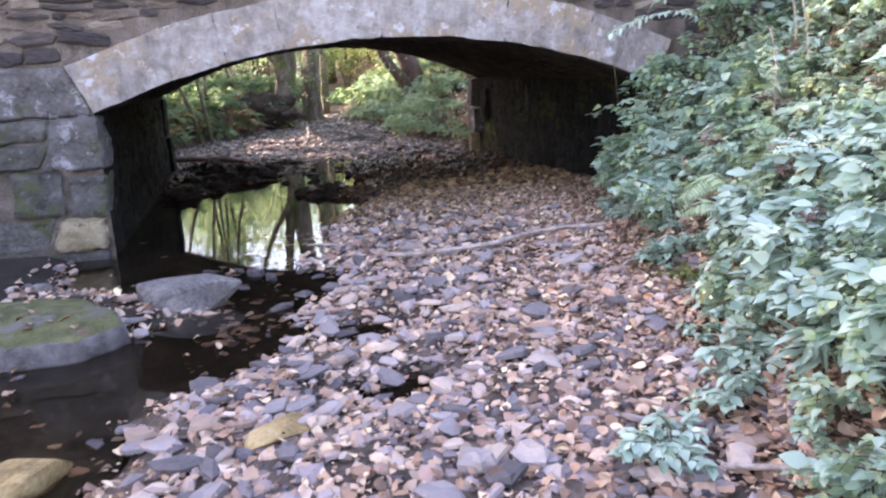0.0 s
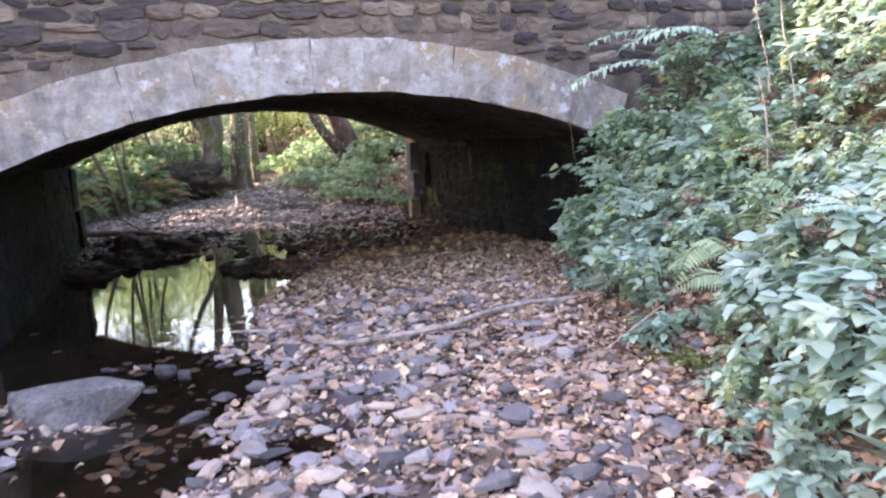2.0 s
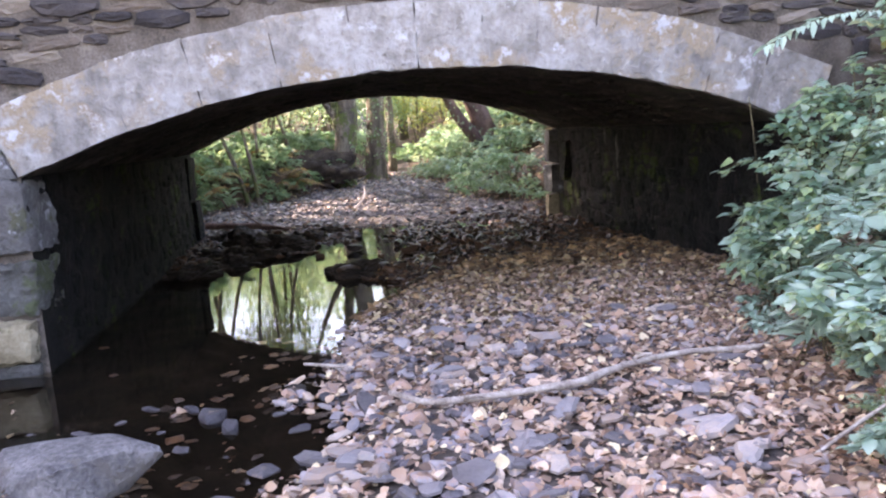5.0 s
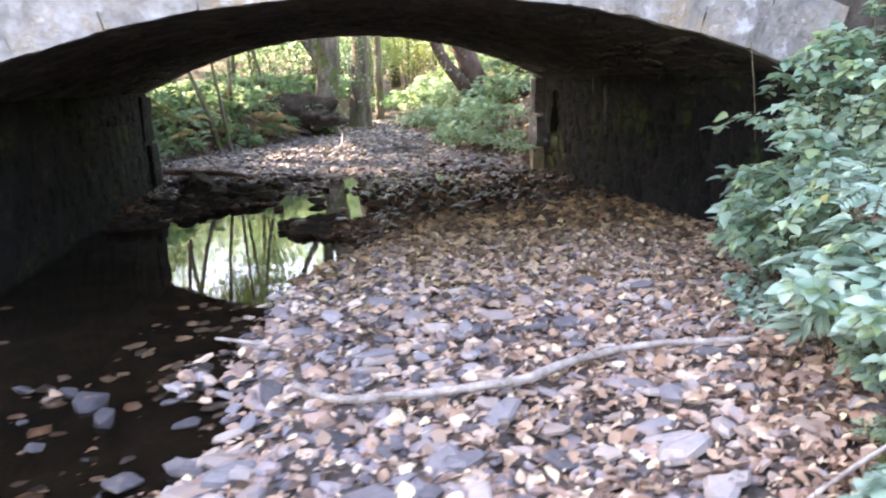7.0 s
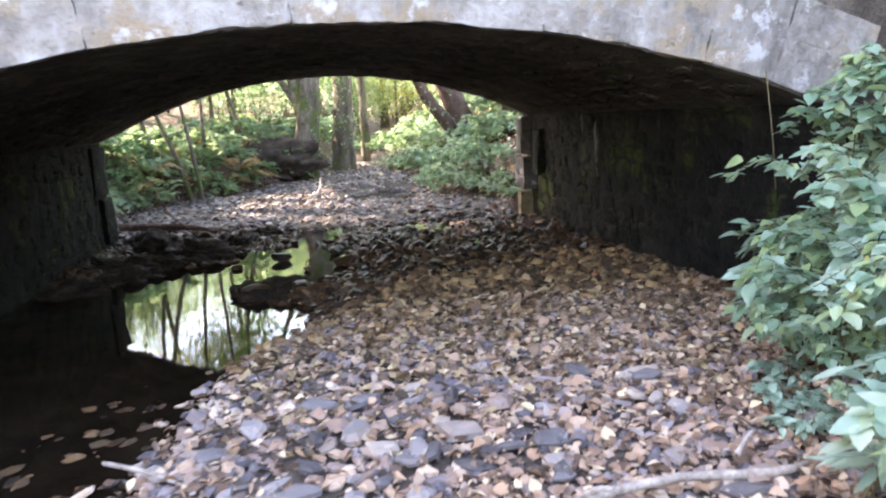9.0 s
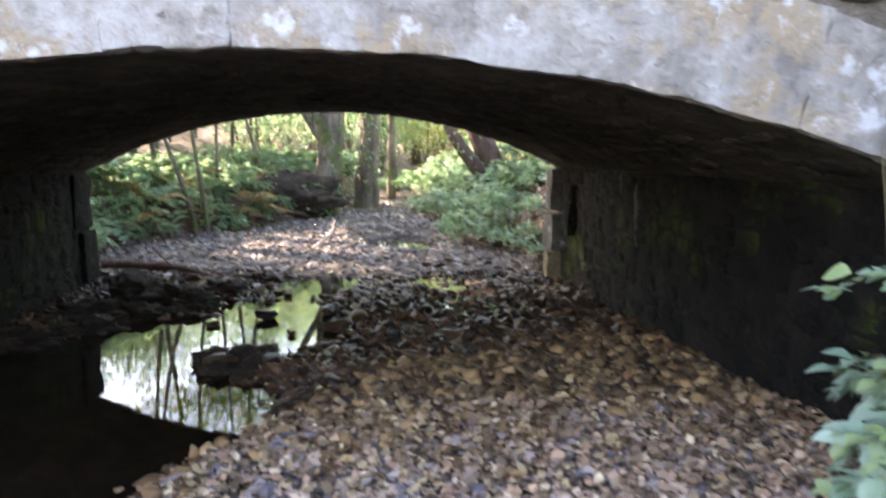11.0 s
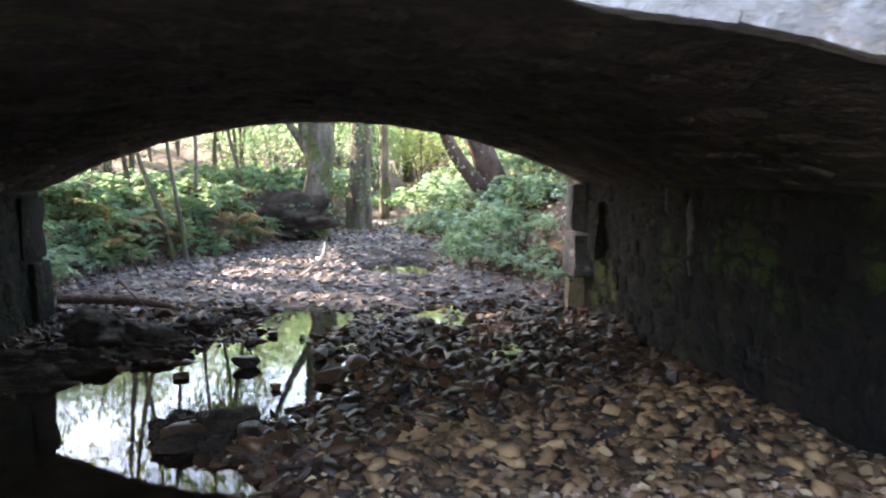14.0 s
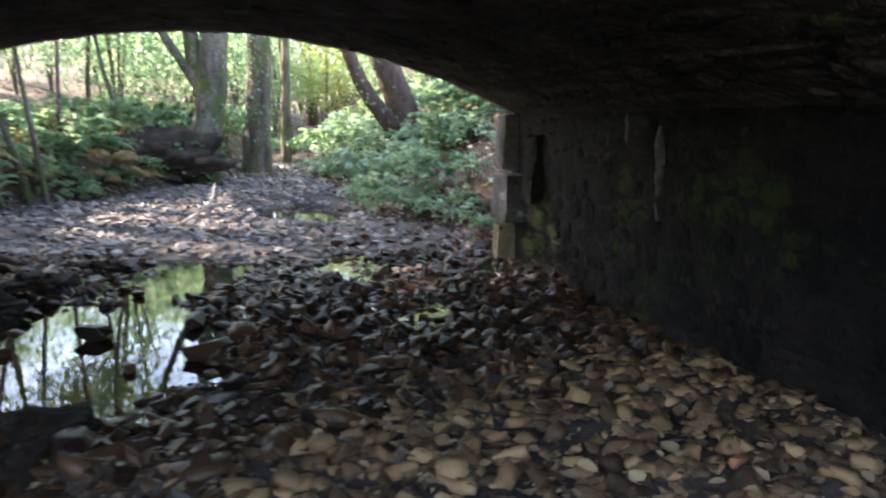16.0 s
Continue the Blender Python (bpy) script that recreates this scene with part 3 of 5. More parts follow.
def bridge_body():
    n = 40
    xs = [LEFT + (RIGHT - LEFT) * i / n for i in range(n + 1)]
    def outline_at(y):
        return [(-11, -0.6), (LEFT, -0.6), (LEFT, SPRING)] + [(x, arch_z(x, y)) for x in xs[1:-1]] + [(RIGHT, SPRING), (RIGHT, -0.6), (11, -0.6), (11, TOP), (-11, TOP)]
    outline = outline_at(NEAR)
    bm = bmesh.new()
    rows = 24
    ys = [NEAR + 0.02 + (FAR - 0.03 - NEAR) * i / rows for i in range(rows + 1)]
    rings = [[bm.verts.new(local((x, y, z))) for x, z in outline_at(y)] for y in ys]
    for a, b in zip(rings, rings[1:]):
        for i in range(len(outline)):
            j = (i + 1) % len(outline)
            fc = bm.faces.new((a[i], b[i], b[j], a[j]))
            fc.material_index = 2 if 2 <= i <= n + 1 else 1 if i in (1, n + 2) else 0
    for ring, flip in ((rings[0], False), (rings[-1], True)):
        top_l, top_r = ring[-1], ring[-2]
        quads = [(ring[0], ring[1], ring[2], top_l), (ring[n + 2], ring[n + 3], ring[n + 4], top_r)]
        half = n // 2 + 2
        for q in quads:
            bm.faces.new(q if not flip else q[::-1])
        for i in range(2, half):
            q = (ring[i], ring[i + 1], top_l)
            bm.faces.new(q if not flip else q[::-1])
        bm.faces.new((ring[half], top_r, top_l) if not flip else (top_l, top_r, ring[half]))
        for i in range(half, n + 2):
            q = (ring[i], ring[i + 1], top_r)
            bm.faces.new(q if not flip else q[::-1])
    bmesh.ops.recalc_face_normals(bm, faces=bm.faces[:])
    me = bpy.data.meshes.new("masonry_core")
    bm.to_mesh(me)
    bm.free()
    me.materials.append(M_MORTAR)
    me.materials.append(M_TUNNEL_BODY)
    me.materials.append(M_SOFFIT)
    child("masonry_core", me, bridge, "mortared core, its damp vault walls coloured with shade")


bridge_body()


def block_mesh(name, corners, y0, y1, material, bevel=0.012, rough=0.008, seed=0, cuts=3, worn=0.8):
    """A dressed block: four face corners (x, z) from y0 (front) to y1, edges worn."""
    bm = bmesh.new()
    front = [bm.verts.new(local((x, y0, z))) for x, z in corners]
    back = [bm.verts.new(local((x, y1, z))) for x, z in corners]
    bm.faces.new(front)
    bm.faces.new(back[::-1])
    for i in range(4):
        j = (i + 1) % 4
        bm.faces.new((front[j], front[i], back[i], back[j]))
    bmesh.ops.recalc_face_normals(bm, faces=bm.faces[:])
    bmesh.ops.subdivide_edges(bm, edges=bm.edges[:], cuts=cuts, use_grid_fill=True)
    o = Vector((seed * 1.7, seed * 2.3, 0))
    sharp = [e for e in bm.edges if len(e.link_faces) == 2 and e.calc_face_angle(0) > 0.6]
    edge_verts = {v for e in sharp for v in e.verts}
    for v in bm.verts:
        k = noise.noise(v.co * 5 + o) * rough + noise.noise(v.co * 13 + o) * rough * 0.7 + noise.noise(v.co * 31 + o) * rough * 0.5
        v.co += v.normal * (k - (rough * worn if v in edge_verts else 0))
    if bevel:
        bmesh.ops.bevel(bm, geom=sharp, offset=bevel, segments=2, affect="EDGES", profile=0.6)
    me = bpy.data.meshes.new(name)
    bm.to_mesh(me)
    bm.free()
    me.polygons.foreach_set("use_smooth", np.ones(len(me.polygons), bool))
    me.set_sharp_from_angle(angle=0.6)
    me.materials.append(material)
    return me


def arch_point(angle, r, mid=None):
    return MID + math.sin(angle) * r, (CENTRE if mid is None else mid) + math.cos(angle) * r


# joints across the face, as seen along the ring
JOINTS = [-2.62, -2.1, -1.55, -1.02, -0.565, -0.10, 0.30, 0.72, 1.19, 1.62, 2.02]
angles = [-SPAN_ANGLE] + [math.asin((x - MID) / RADIUS) for x in JOINTS] + [SPAN_ANGLE + 0.012]
for i, (a, b) in enumerate(zip(angles, angles[1:])):
    for side, y0, y1 in ((0, NEAR - 0.030 - 0.0012 * (i % 3), NEAR + 0.05), (1, FAR + 0.03, FAR - 0.05)):
        gap = 0.004 if i == 4 else 0.0004
        rad, mid, half = arch_at(FAR if side else NEAR)
        lo, hi = rad - 0.004 * (i % 2) - 0.002, rad + THICK + 0.007 * math.sin(i * 2.3)
        g = gap / rad
        a2, b2 = a * half / SPAN_ANGLE, b * half / SPAN_ANGLE
        corners = [arch_point(a2 + g, lo, mid), arch_point(b2 - g, lo, mid), arch_point(b2 - g, hi, mid), arch_point(a2 + g, hi, mid)]
        child("voussoir", block_mesh("voussoir", corners, y0, y1, M_RING, 0.006 if i == 4 else 0.0, 0.015, 20 * side, 9, 0.1), bridge)

# springers, quoins and the proud footing at the corners
BLOCKS = [
    ("springer", [(-4.30, 1.40), (-3.385, 1.40), (-3.575, 1.83), (-4.30, 1.84)], -0.035, 0.3, M_QUOIN),
    ("quoin", [(-3.88, 0.91), (-3.345, 0.88), (-3.365, 1.37), (-3.77, 1.355)], -0.05, 0.5, M_QUOIN),
    ("quoin", [(-4.20, 0.47), (-3.755, 0.455), (-3.73, 0.86), (-4.17, 0.875)], -0.04, 0.4, M_MOSSBLOCK),
    ("quoin", [(-3.71, 0.455), (-3.37, 0.44), (-3.345, 0.80), (-3.695, 0.80)], -0.025, 0.5, M_MOSSBLOCK),
    ("footing", [(-3.92, 0.13), (-3.44, 0.11), (-3.41, 0.395), (-3.80, 0.405)], -0.10, 0.4, M_STEP),
    ("footing", [(-4.9, -0.2), (-3.44, -0.2), (-3.44, 0.08), (-4.9, 0.10)], -0.02, 0.4, M_MOSSBLOCK),
    ("quoin", [(-4.66, 0.15), (-3.97, 0.13), (-3.87, 0.42), (-4.55, 0.43)], -0.005, 0.4, M_MOSSBLOCK),
    ("quoin", [(-4.28, 0.92), (-3.91, 0.92), (-3.81, 1.14), (-4.26, 1.13)], -0.03, 0.4, M_MOSSBLOCK),
    ("quoin", [(-4.26, 1.16), (-3.81, 1.16), (-3.79, 1.36), (-4.30, 1.37)], -0.02, 0.4, M_MOSSBLOCK),
]
for i, (name, corners, y0, y1, m) in enumerate(BLOCKS):
    mx, mz = sum(c[0] for c in corners) / 4, sum(c[1] for c in corners) / 4
    corners = [(mx + (x - mx) * 1.035, mz + (z - mz) * 1.06) for x, z in corners]
    child(name, block_mesh(name, corners, NEAR + y0, NEAR + y1, m, 0.006, 0.036, 31 + i, 9, 0.35), bridge, "pale ochre footing block" if m is M_STEP else "")
# quoins in M_TUNNEL take the shade-darkened wall colour
FAR_BLOCKS = [
    ("quoin", [(2.22, 0.86), (2.9, 0.86), (2.9, 1.39), (2.24, 1.39)], -0.20, 0.06, M_QUOIN),
    ("quoin", [(2.18, 0.38), (2.9, 0.38), (2.9, 0.84), (2.20, 0.84)], -0.42, 0.06, M_QUOIN),
    ("footing", [(2.20, -0.15), (2.9, -0.15), (2.9, 0.36), (2.22, 0.35)], -0.12, 0.05, M_STEP),
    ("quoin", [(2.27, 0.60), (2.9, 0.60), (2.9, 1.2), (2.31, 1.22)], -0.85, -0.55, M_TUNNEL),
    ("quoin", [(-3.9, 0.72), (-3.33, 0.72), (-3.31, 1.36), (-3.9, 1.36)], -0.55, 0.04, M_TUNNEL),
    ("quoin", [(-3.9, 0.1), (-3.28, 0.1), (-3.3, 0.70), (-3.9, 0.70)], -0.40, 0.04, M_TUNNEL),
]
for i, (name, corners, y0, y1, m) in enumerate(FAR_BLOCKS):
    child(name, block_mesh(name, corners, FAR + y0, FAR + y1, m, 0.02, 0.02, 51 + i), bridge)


def rounded_stone(seed):
    """A rubble stone, unit wide and high, front towards -y."""
    r = np.random.default_rng(seed)
    bm = bmesh.new()
    k = 10
    power = r.uniform(2.6, 5.0)
    out = []
    for i in range(k):
        a = 2 * math.pi * (i + r.uniform(-0.36, 0.36)) / k
        c, s = math.cos(a), math.sin(a)
        e = 0.5 / max(abs(c) ** power + abs(s) ** power, 1e-6) ** (1 / power) * r.uniform(0.80, 1.06)
        out.append((c * e, s * e))
    rings = []
    for scale, y in ((1.0, 0.5), (1.0, -0.22), (0.92, -0.40), (0.55, -0.46)):
        rings.append([bm.verts.new((x * scale, y + r.uniform(-0.08, 0.08), z * scale)) for x, z in out])
    for a, b in zip(rings, rings[1:]):
        for i in range(k):
            j = (i + 1) % k
            bm.faces.new((a[i], b[i], b[j], a[j]))
    mid = bm.verts.new((0, -0.48 + r.uniform(-0.06, 0.04), 0))
    for i in range(k):
        bm.faces.new((rings[-1][i], mid, rings[-1][(i + 1) % k]))
    bmesh.ops.recalc_face_normals(bm, faces=bm.faces[:])
    return arrays_of(bm)


RUBBLE = [rounded_stone(100 + i) for i in range(18)]


def courses(u0, u1, w0, w1, seed, tall=(0.08, 0.19), long=(0.10, 0.46)):
    """Uneven courses of stones over a rectangle: centre, width and height of each."""
    r = np.random.default_rng(seed)
    w = w0
    while w < w1:
        h = r.uniform(*tall)
        u = u0 - r.uniform(0, 0.3)
        while u < u1:
            l = r.uniform(*long)
            if h > 0.13 and r.random() < 0.22:
                cut = h * r.uniform(0.4, 0.6)
                yield u + l / 2, w + cut / 2, l, cut
                yield u + l / 2, w + (cut + h) / 2, l, h - cut
            else:
                yield u + l / 2, w + h / 2, l, h
            u += l
        w += h


def on_face(x, z, l, h):
    for cx, cz in ((x - l / 2, z - h / 2), (x + l / 2, z - h / 2), (x, z)):
        d = math.hypot(cx - MID, cz - CENTRE)
        if d < RADIUS + THICK + 0.005 and cz > SPRING - 0.02 and LEFT - 0.42 < cx < RIGHT + 0.42:
            return False
        if LEFT - 0.02 < cx < RIGHT + 0.02 and cz <= SPRING + 0.2:
            return False
        if -4.3 < cx < LEFT and cz < 1.83 - 0.6 * max(0, -3.7 - cx) and cz > -0.2:
            return False
    return True


# ---- trees, shrubs, ferns ----
LEAF = [leaf_shape(0.66, 0.08, 0.16), leaf_shape(0.74, 0.12, 0.26), leaf_shape(0.58, 0.05, 0.08)]
BROAD = [leaf_shape(0.62, 0.08, 0.22), leaf_shape(0.54, 0.10, 0.30), leaf_shape(0.70, 0.05, 0.14)]
DRY = [leaf_shape(0.65, 0.22, -0.2, 0.08), leaf_shape(0.85, 0.10, 0.25, 0.10), leaf_shape(0.5, 0.18, 0.06, -0.06), leaf_shape(1.05, -0.07, 0.12, 0.07), leaf_shape(0.75, -0.14, -0.12, 0.04), leaf_shape(0.4, 0.2, 0.2, 0.08), leaf_shape(1.15, 0.10, -0.2, -0.10)]
SMALL = [(np.array([(0, 0, 0), (-0.3, 0.45, 0.06), (0, 0.5, -0.03), (0.3, 0.45, 0.06), (0, 1, -0.1)]), np.array([(0, 2, 1), (0, 3, 2), (1, 2, 4), (2, 3, 4)]))]


def shrub_meshes(seed, spread, tall, stems, leaf_size, templates, material, triple=True, count=14):
    """Arching stems with leaves, in threes, all along; returns stem and leaf data."""
    r = np.random.default_rng(seed)
    limbs, at, yaw, pitch, size = [], [], [], [], []
    for s in range(stems):
        a = r.uniform(0, 2 * math.pi)
        reach, up = spread * r.uniform(0.45, 1.0), tall * r.uniform(0.55, 1.0)
        pts = [(0.04 * math.cos(a), 0.04 * math.sin(a), -0.05), (reach * 0.3 * math.cos(a), reach * 0.3 * math.sin(a), up * 0.75),
               (reach * 0.7 * math.cos(a + 0.2), reach * 0.7 * math.sin(a + 0.2), up), (reach * math.cos(a + 0.3), reach * math.sin(a + 0.3), up * r.uniform(0.55, 0.85))]
        line = spline(pts, 10)
        limbs.append(tube(line, [0.006, 0.003, 0.0015], 4))
        for q in range(count):
            u = r.uniform(0.25, 1.0) * 9
            i = min(int(u), 8)
            p = line[i] + (line[i + 1] - line[i]) * (u - i)
            face = a + r.uniform(-1.6, 1.6)
            for k in ((-1, 0, 1) if triple else (0,)):
                at.append(p + r.normal(0, 0.012, 3))
                yaw.append(face - math.pi / 2 + k * 1.0)
                pitch.append(r.normal(-0.1, 0.24))
                size.append(leaf_size * r.uniform(0.6, 1.25) * (1.15 if k == 0 else 0.9))
    n = len(at)
    v, f = stamped(templates, at, turns(np.array(yaw), np.array(pitch), r.normal(0, 0.24, n)), np.array(size))
    sv, sf = joined(limbs)
    k = len(limbs[0][0])
    sf[sf % k == k - 2] = k - 2
    return data_of("stem", sv, sf, M_STEM), data_of("foliage", v, f, material)


def shrub(name, label, category, group, meshes):
    ob = thing(name, label, category, group)
    child("stem", meshes[0], ob)
    child("foliage", meshes[1], ob)
    return ob


def fern_meshes(seed, fronds, length):
    r = np.random.default_rng(seed)
    at, yaw, pitch, size, limbs = [], [], [], [], []
    for k in range(fronds):
        a = 2 * math.pi * k / fronds + r.uniform(-0.3, 0.3)
        l = length * r.uniform(0.75, 1.1)
        up = l * r.uniform(0.35, 0.6)
        c, s = math.cos(a), math.sin(a)
        line = spline([(0, 0, 0), (0.3 * l * c, 0.3 * l * s, up * 0.8), (0.65 * l * c, 0.65 * l * s, up), (l * c, l * s, up * 0.6)], 26)
        limbs.append(tube(line, [0.004, 0.001], 4))
        for i in range(4, 26):
            w = 0.24 * l * math.sin(math.pi * (0.12 + 0.86 * (i - 4) / 22)) + 0.008
            for side in (-1, 1):
                at.append(line[i]), yaw.append(a - math.pi / 2 + side * 1.25), pitch.append(-0.25 + r.normal(0, 0.08)), size.append((w * 0.24, w, w))
    v, f = stamped([leaf_shape(0.75, 0.05, 0.2)], at, turns(np.array(yaw), np.array(pitch), np.zeros(len(at))), np.array(size))
    sv, sf = joined(limbs)
    k = len(limbs[0][0])
    sf[sf % k == k - 2] = k - 2
    return data_of("rachis", sv, sf, M_STEM), data_of("fronds", v, f, M_FERN)


def crown_mesh(seed, centre, radii, clumps, per, leaf, material, hollow=0.4):
    """A crown of many small leaves in uneven clumps with gaps."""
    r = np.random.default_rng(seed)
    d = r.normal(0, 1, (clumps, 3))
    d /= np.linalg.norm(d, axis=1)[:, None]
    c = np.asarray(centre) + d * (r.uniform(hollow, 1.0, (clumps, 1))) * np.asarray(radii)
    n = clumps * per
    spread = np.repeat(r.uniform(0.25, 0.6, clumps), per)[:, None] * np.array([1, 1, 0.5])
    p = np.repeat(c, per, 0) + r.normal(0, 1, (n, 3)) * spread
    v, f = stamped(SMALL, p, turns(r.uniform(0, 6.28, n), r.normal(-0.2, 0.6, n), r.normal(0, 0.5, n)), leaf * r.uniform(0.6, 1.3, n))
    return data_of("crown", v, f, material)


def tree(name, label, base, trunks, bark, crown=None, limbs=(), group=""):
    """Trunks and limbs as lists of (points, radii) from the base on."""
    ob = thing(name, label, "tree", group, at=base)
    for i, (pts, rad) in enumerate(trunks):
        child("trunk", data_of("trunk", *tube(spline(pts, 22), rad, 14, 0.10, i + 3), bark), ob)
    for i, (pts, rad) in enumerate(limbs):
        child("limb", data_of("limb", *tube(spline(pts, 12), rad, 8, 0.08, i + 30), bark), ob)
    if crown:
        child("crown", crown, ob)
    return ob


def z_at(x, y):
    return float(height(np.array([x]), np.array([y]))[0])

# the trees beyond the arch
mossy_tree = tree("tree", "leaning many-stemmed tree with mossy bark on the bank", (-0.95, 22.3, 0.35), [
    ([(-0.02, 0, -0.4), (0.0, 0, 0.3), (0.13, 0.05, 1.0), (0.20, 0.1, 1.7), (0.26, 0.2, 2.5), (0.34, 0.3, 3.6), (0.5, 0.4, 6.0), (0.5, 0.5, 9)], [0.38, 0.29, 0.27, 0.29, 0.26, 0.20, 0.12, 0.05]),
    ([(0.05, 0.1, 0.9), (0.02, 0.15, 1.5), (-0.10, 0.2, 2.1), (-0.22, 0.3, 3.2), (-0.4, 0.5, 5.0), (-0.5, 0.6, 8)], [0.15, 0.16, 0.14, 0.12, 0.09, 0.04]),
], M_BARK, crown_mesh(11, (-0.6, -1.2, 6.2), (3.2, 2.6, 2.6), 75, 40, 0.13, M_WOODGOLD), limbs=[
    ([(0.02, 0.2, 1.45), (-0.3, 0.2, 2.0), (-0.7, 0.1, 2.7), (-1.2, 0, 4)], [0.10, 0.09, 0.07, 0.03]),
    ([(0.0, -0.1, -0.1), (0.35, -0.5, -0.25), (0.7, -0.9, -0.35)], [0.14, 0.08, 0.03]),
    ([(0.0, -0.1, -0.1), (-0.4, -0.5, -0.2), (-0.9, -0.8, -0.3)], [0.14, 0.08, 0.03])])
child("lower_crown", crown_mesh(14, (-2.3, 0.9, 3.75), (3.2, 2.6, 1.25), 110, 42, 0.11, M_WOODGOLD, 0.0), mossy_tree, "sparse yellow-green lower boughs")
tree("tree", "dark ivy-clad upright tree trunk beside the brook", (0.0, 24.2, 0.25), [
    ([(0.0, 0, -0.4), (0.02, 0, 0.5), (0.06, 0, 1.2), (0.12, 0, 2.2), (0.15, 0.1, 4.5), (0.1, 0.2, 10)], [0.34, 0.29, 0.27, 0.25, 0.20, 0.07]),
], M_BARK, crown_mesh(12, (0.9, 0.2, 7.6), (3.4, 3.4, 3.4), 70, 40, 0.14, M_WOODLEAF))
tree("tree", "twin-stemmed reddish tree leaning over the brook", (2.75, 21.2, 0.7), [
    ([(0.05, 0, -0.4), (-0.2, 0, 0.3), (-0.75, 0, 1.0), (-1.1, 0, 1.7), (-1.3, 0.1, 2.6), (-1.6, 0.3, 6)], [0.20, 0.17, 0.14, 0.12, 0.10, 0.04]),
    ([(0.1, 0.1, -0.4), (0.02, 0.1, 0.4), (-0.3, 0.1, 1.2), (-0.55, 0.2, 2.0), (-0.7, 0.4, 4.0), (-0.8, 0.5, 9)], [0.30, 0.26, 0.24, 0.22, 0.17, 0.05]),
], M_BARK_RED, crown_mesh(13, (-0.8, 0.4, 6.6), (3.4, 3.4, 3.2), 90, 40, 0.14, M_WOODLEAF))
r = np.random.default_rng(15)
for trunk_x, trunk_y, lean, lo, hi, rad, n in ((0.06, 24.2, 0.05, 0.9, 4.5, 0.32, 500), (2.35, 21.25, -0.28, 0.6, 3.4, 0.34, 320), (-0.72, 22.35, 0.22, 0.5, 3.0, 0.3, 120)):
    z, a = r.uniform(lo, hi, n), r.uniform(0, 6.28, n)
    q = rad * r.uniform(0.75, 1.35, n)
    p = np.stack([trunk_x + lean * (z - lo) + np.cos(a) * q, trunk_y + np.sin(a) * q, z], 1)
    v, f = stamped(LEAF, p - (trunk_x, trunk_y, lo), turns(a - math.pi / 2, r.normal(-0.6, 0.4, n), r.normal(0, 0.4, n)), r.uniform(0.045, 0.085, n))
    ob = new("ivy", data_of("ivy", v, f, M_WOODLEAF))
    ob.location = (trunk_x, trunk_y, lo)
    tagged(ob, "green ivy climbing round a tree trunk", "ivy")
SAPLINGS = [((-2.15, 21.5), (-0.32, 1.35), 0.045), ((-3.0, 19.0), (-0.55, 1.75), 0.05), ((-2.8, 18.9), (-0.25, 1.8), 0.04), ((-2.9, 20.3), (0.05, 2.0), 0.035),
            ((-3.9, 20.0), (-0.25, 2.0), 0.05), ((-4.6, 22.5), (0.2, 2.5), 0.06), ((0.75, 27.5), (0.05, 2.5), 0.14), ((-3.3, 24.5), (0.15, 2.2), 0.05), ((1.0, 29.5), (-0.2, 2.4), 0.1)]
for i, ((x, y), (dx, dz), r) in enumerate(SAPLINGS):
    z = z_at(x, y)
    tree("sapling", "slender leaning sapling on the wooded bank", (x, y, z), [
        ([(0, 0, -0.15), (dx * 0.45, 0, dz * 0.5), (dx, 0.1, dz), (dx * 1.5, 0.2, dz * 1.8), (dx * 1.7, 0.3, dz * 2.8)], [r, r * 0.85, r * 0.7, r * 0.3])],
        M_BARK, crown_mesh(40 + i, (dx * 1.6, 0.3, dz * 2.1), (1.4, 1.3, 1.1), 26, 40, 0.10, M_WOODGOLD if i % 2 else M_WOODLEAF), group="saplings on the bank")

# the wood behind and added shade trees: a few tree kinds, set many times
KINDS = []
for k in range(4):
    r = np.random.default_rng(60 + k)
    t = tree("tree", "tall leafy woodland tree; those left of the brook unseen, added for shade", (0, 0, 0), [
        ([(0, 0, -0.3), (r.normal(0, 0.1), 0, 2), (r.normal(0, 0.3), r.normal(0, 0.3), 5), (r.normal(0, 0.4), 0, 10)], [0.22, 0.18, 0.14, 0.04])],
        M_BARK, crown_mesh(70 + k, (0, 0, 8.0), (2.8, 2.8, 3.6), 50, 45, 0.2, M_WOODLEAF), group="woodland trees")
    KINDS.append(t)
spots = []
r = np.random.default_rng(5)
for y in np.arange(30, 52, 4.5):
    for x in np.arange(-5, 24, 6.0):
        px, py = x + r.uniform(-1.6, 1.6), y + r.uniform(-1.4, 1.4)
        if abs(px - 0.8) < 1.1 and py < 36 or -0.36 < (px + 0.5) / (py - 9) < 0.06:
            continue
        spots.append((px, py))
# trees at x below -7 are unseen, added to keep sun off the brook
for px, py in [(8, 18), (8, 23), (10, 26), (12, 20), (-8.6, 25.3), (-9.6, 28.2), (-7.6, 20.4), (-10.2, 20.9), (-11.6, 27.5), (-13.5, 28.8)] + [(x, y) for x in (-9.0, -11.5, -14.0, -16.5, -19.0) for y in np.arange(6.0, 23.5 if x > -10 else 19.5 if x > -13 else 24.5, 2.1)]:
    spots.append((px, py))
for i, (px, py) in enumerate(spots):
    m = pose(px, py, z_at(px, py), 0, 0, r.uniform(0, 360)) @ Matrix.Scale(r.uniform(0.8, 1.25), 4)
    src = KINDS[i % 4]
    if i < 4:
        src.matrix_basis = m
        KINDS[i] = src
    else:
        c = copy_thing(src, m)
        c.scale = [r.uniform(0.8, 1.25)] * 3

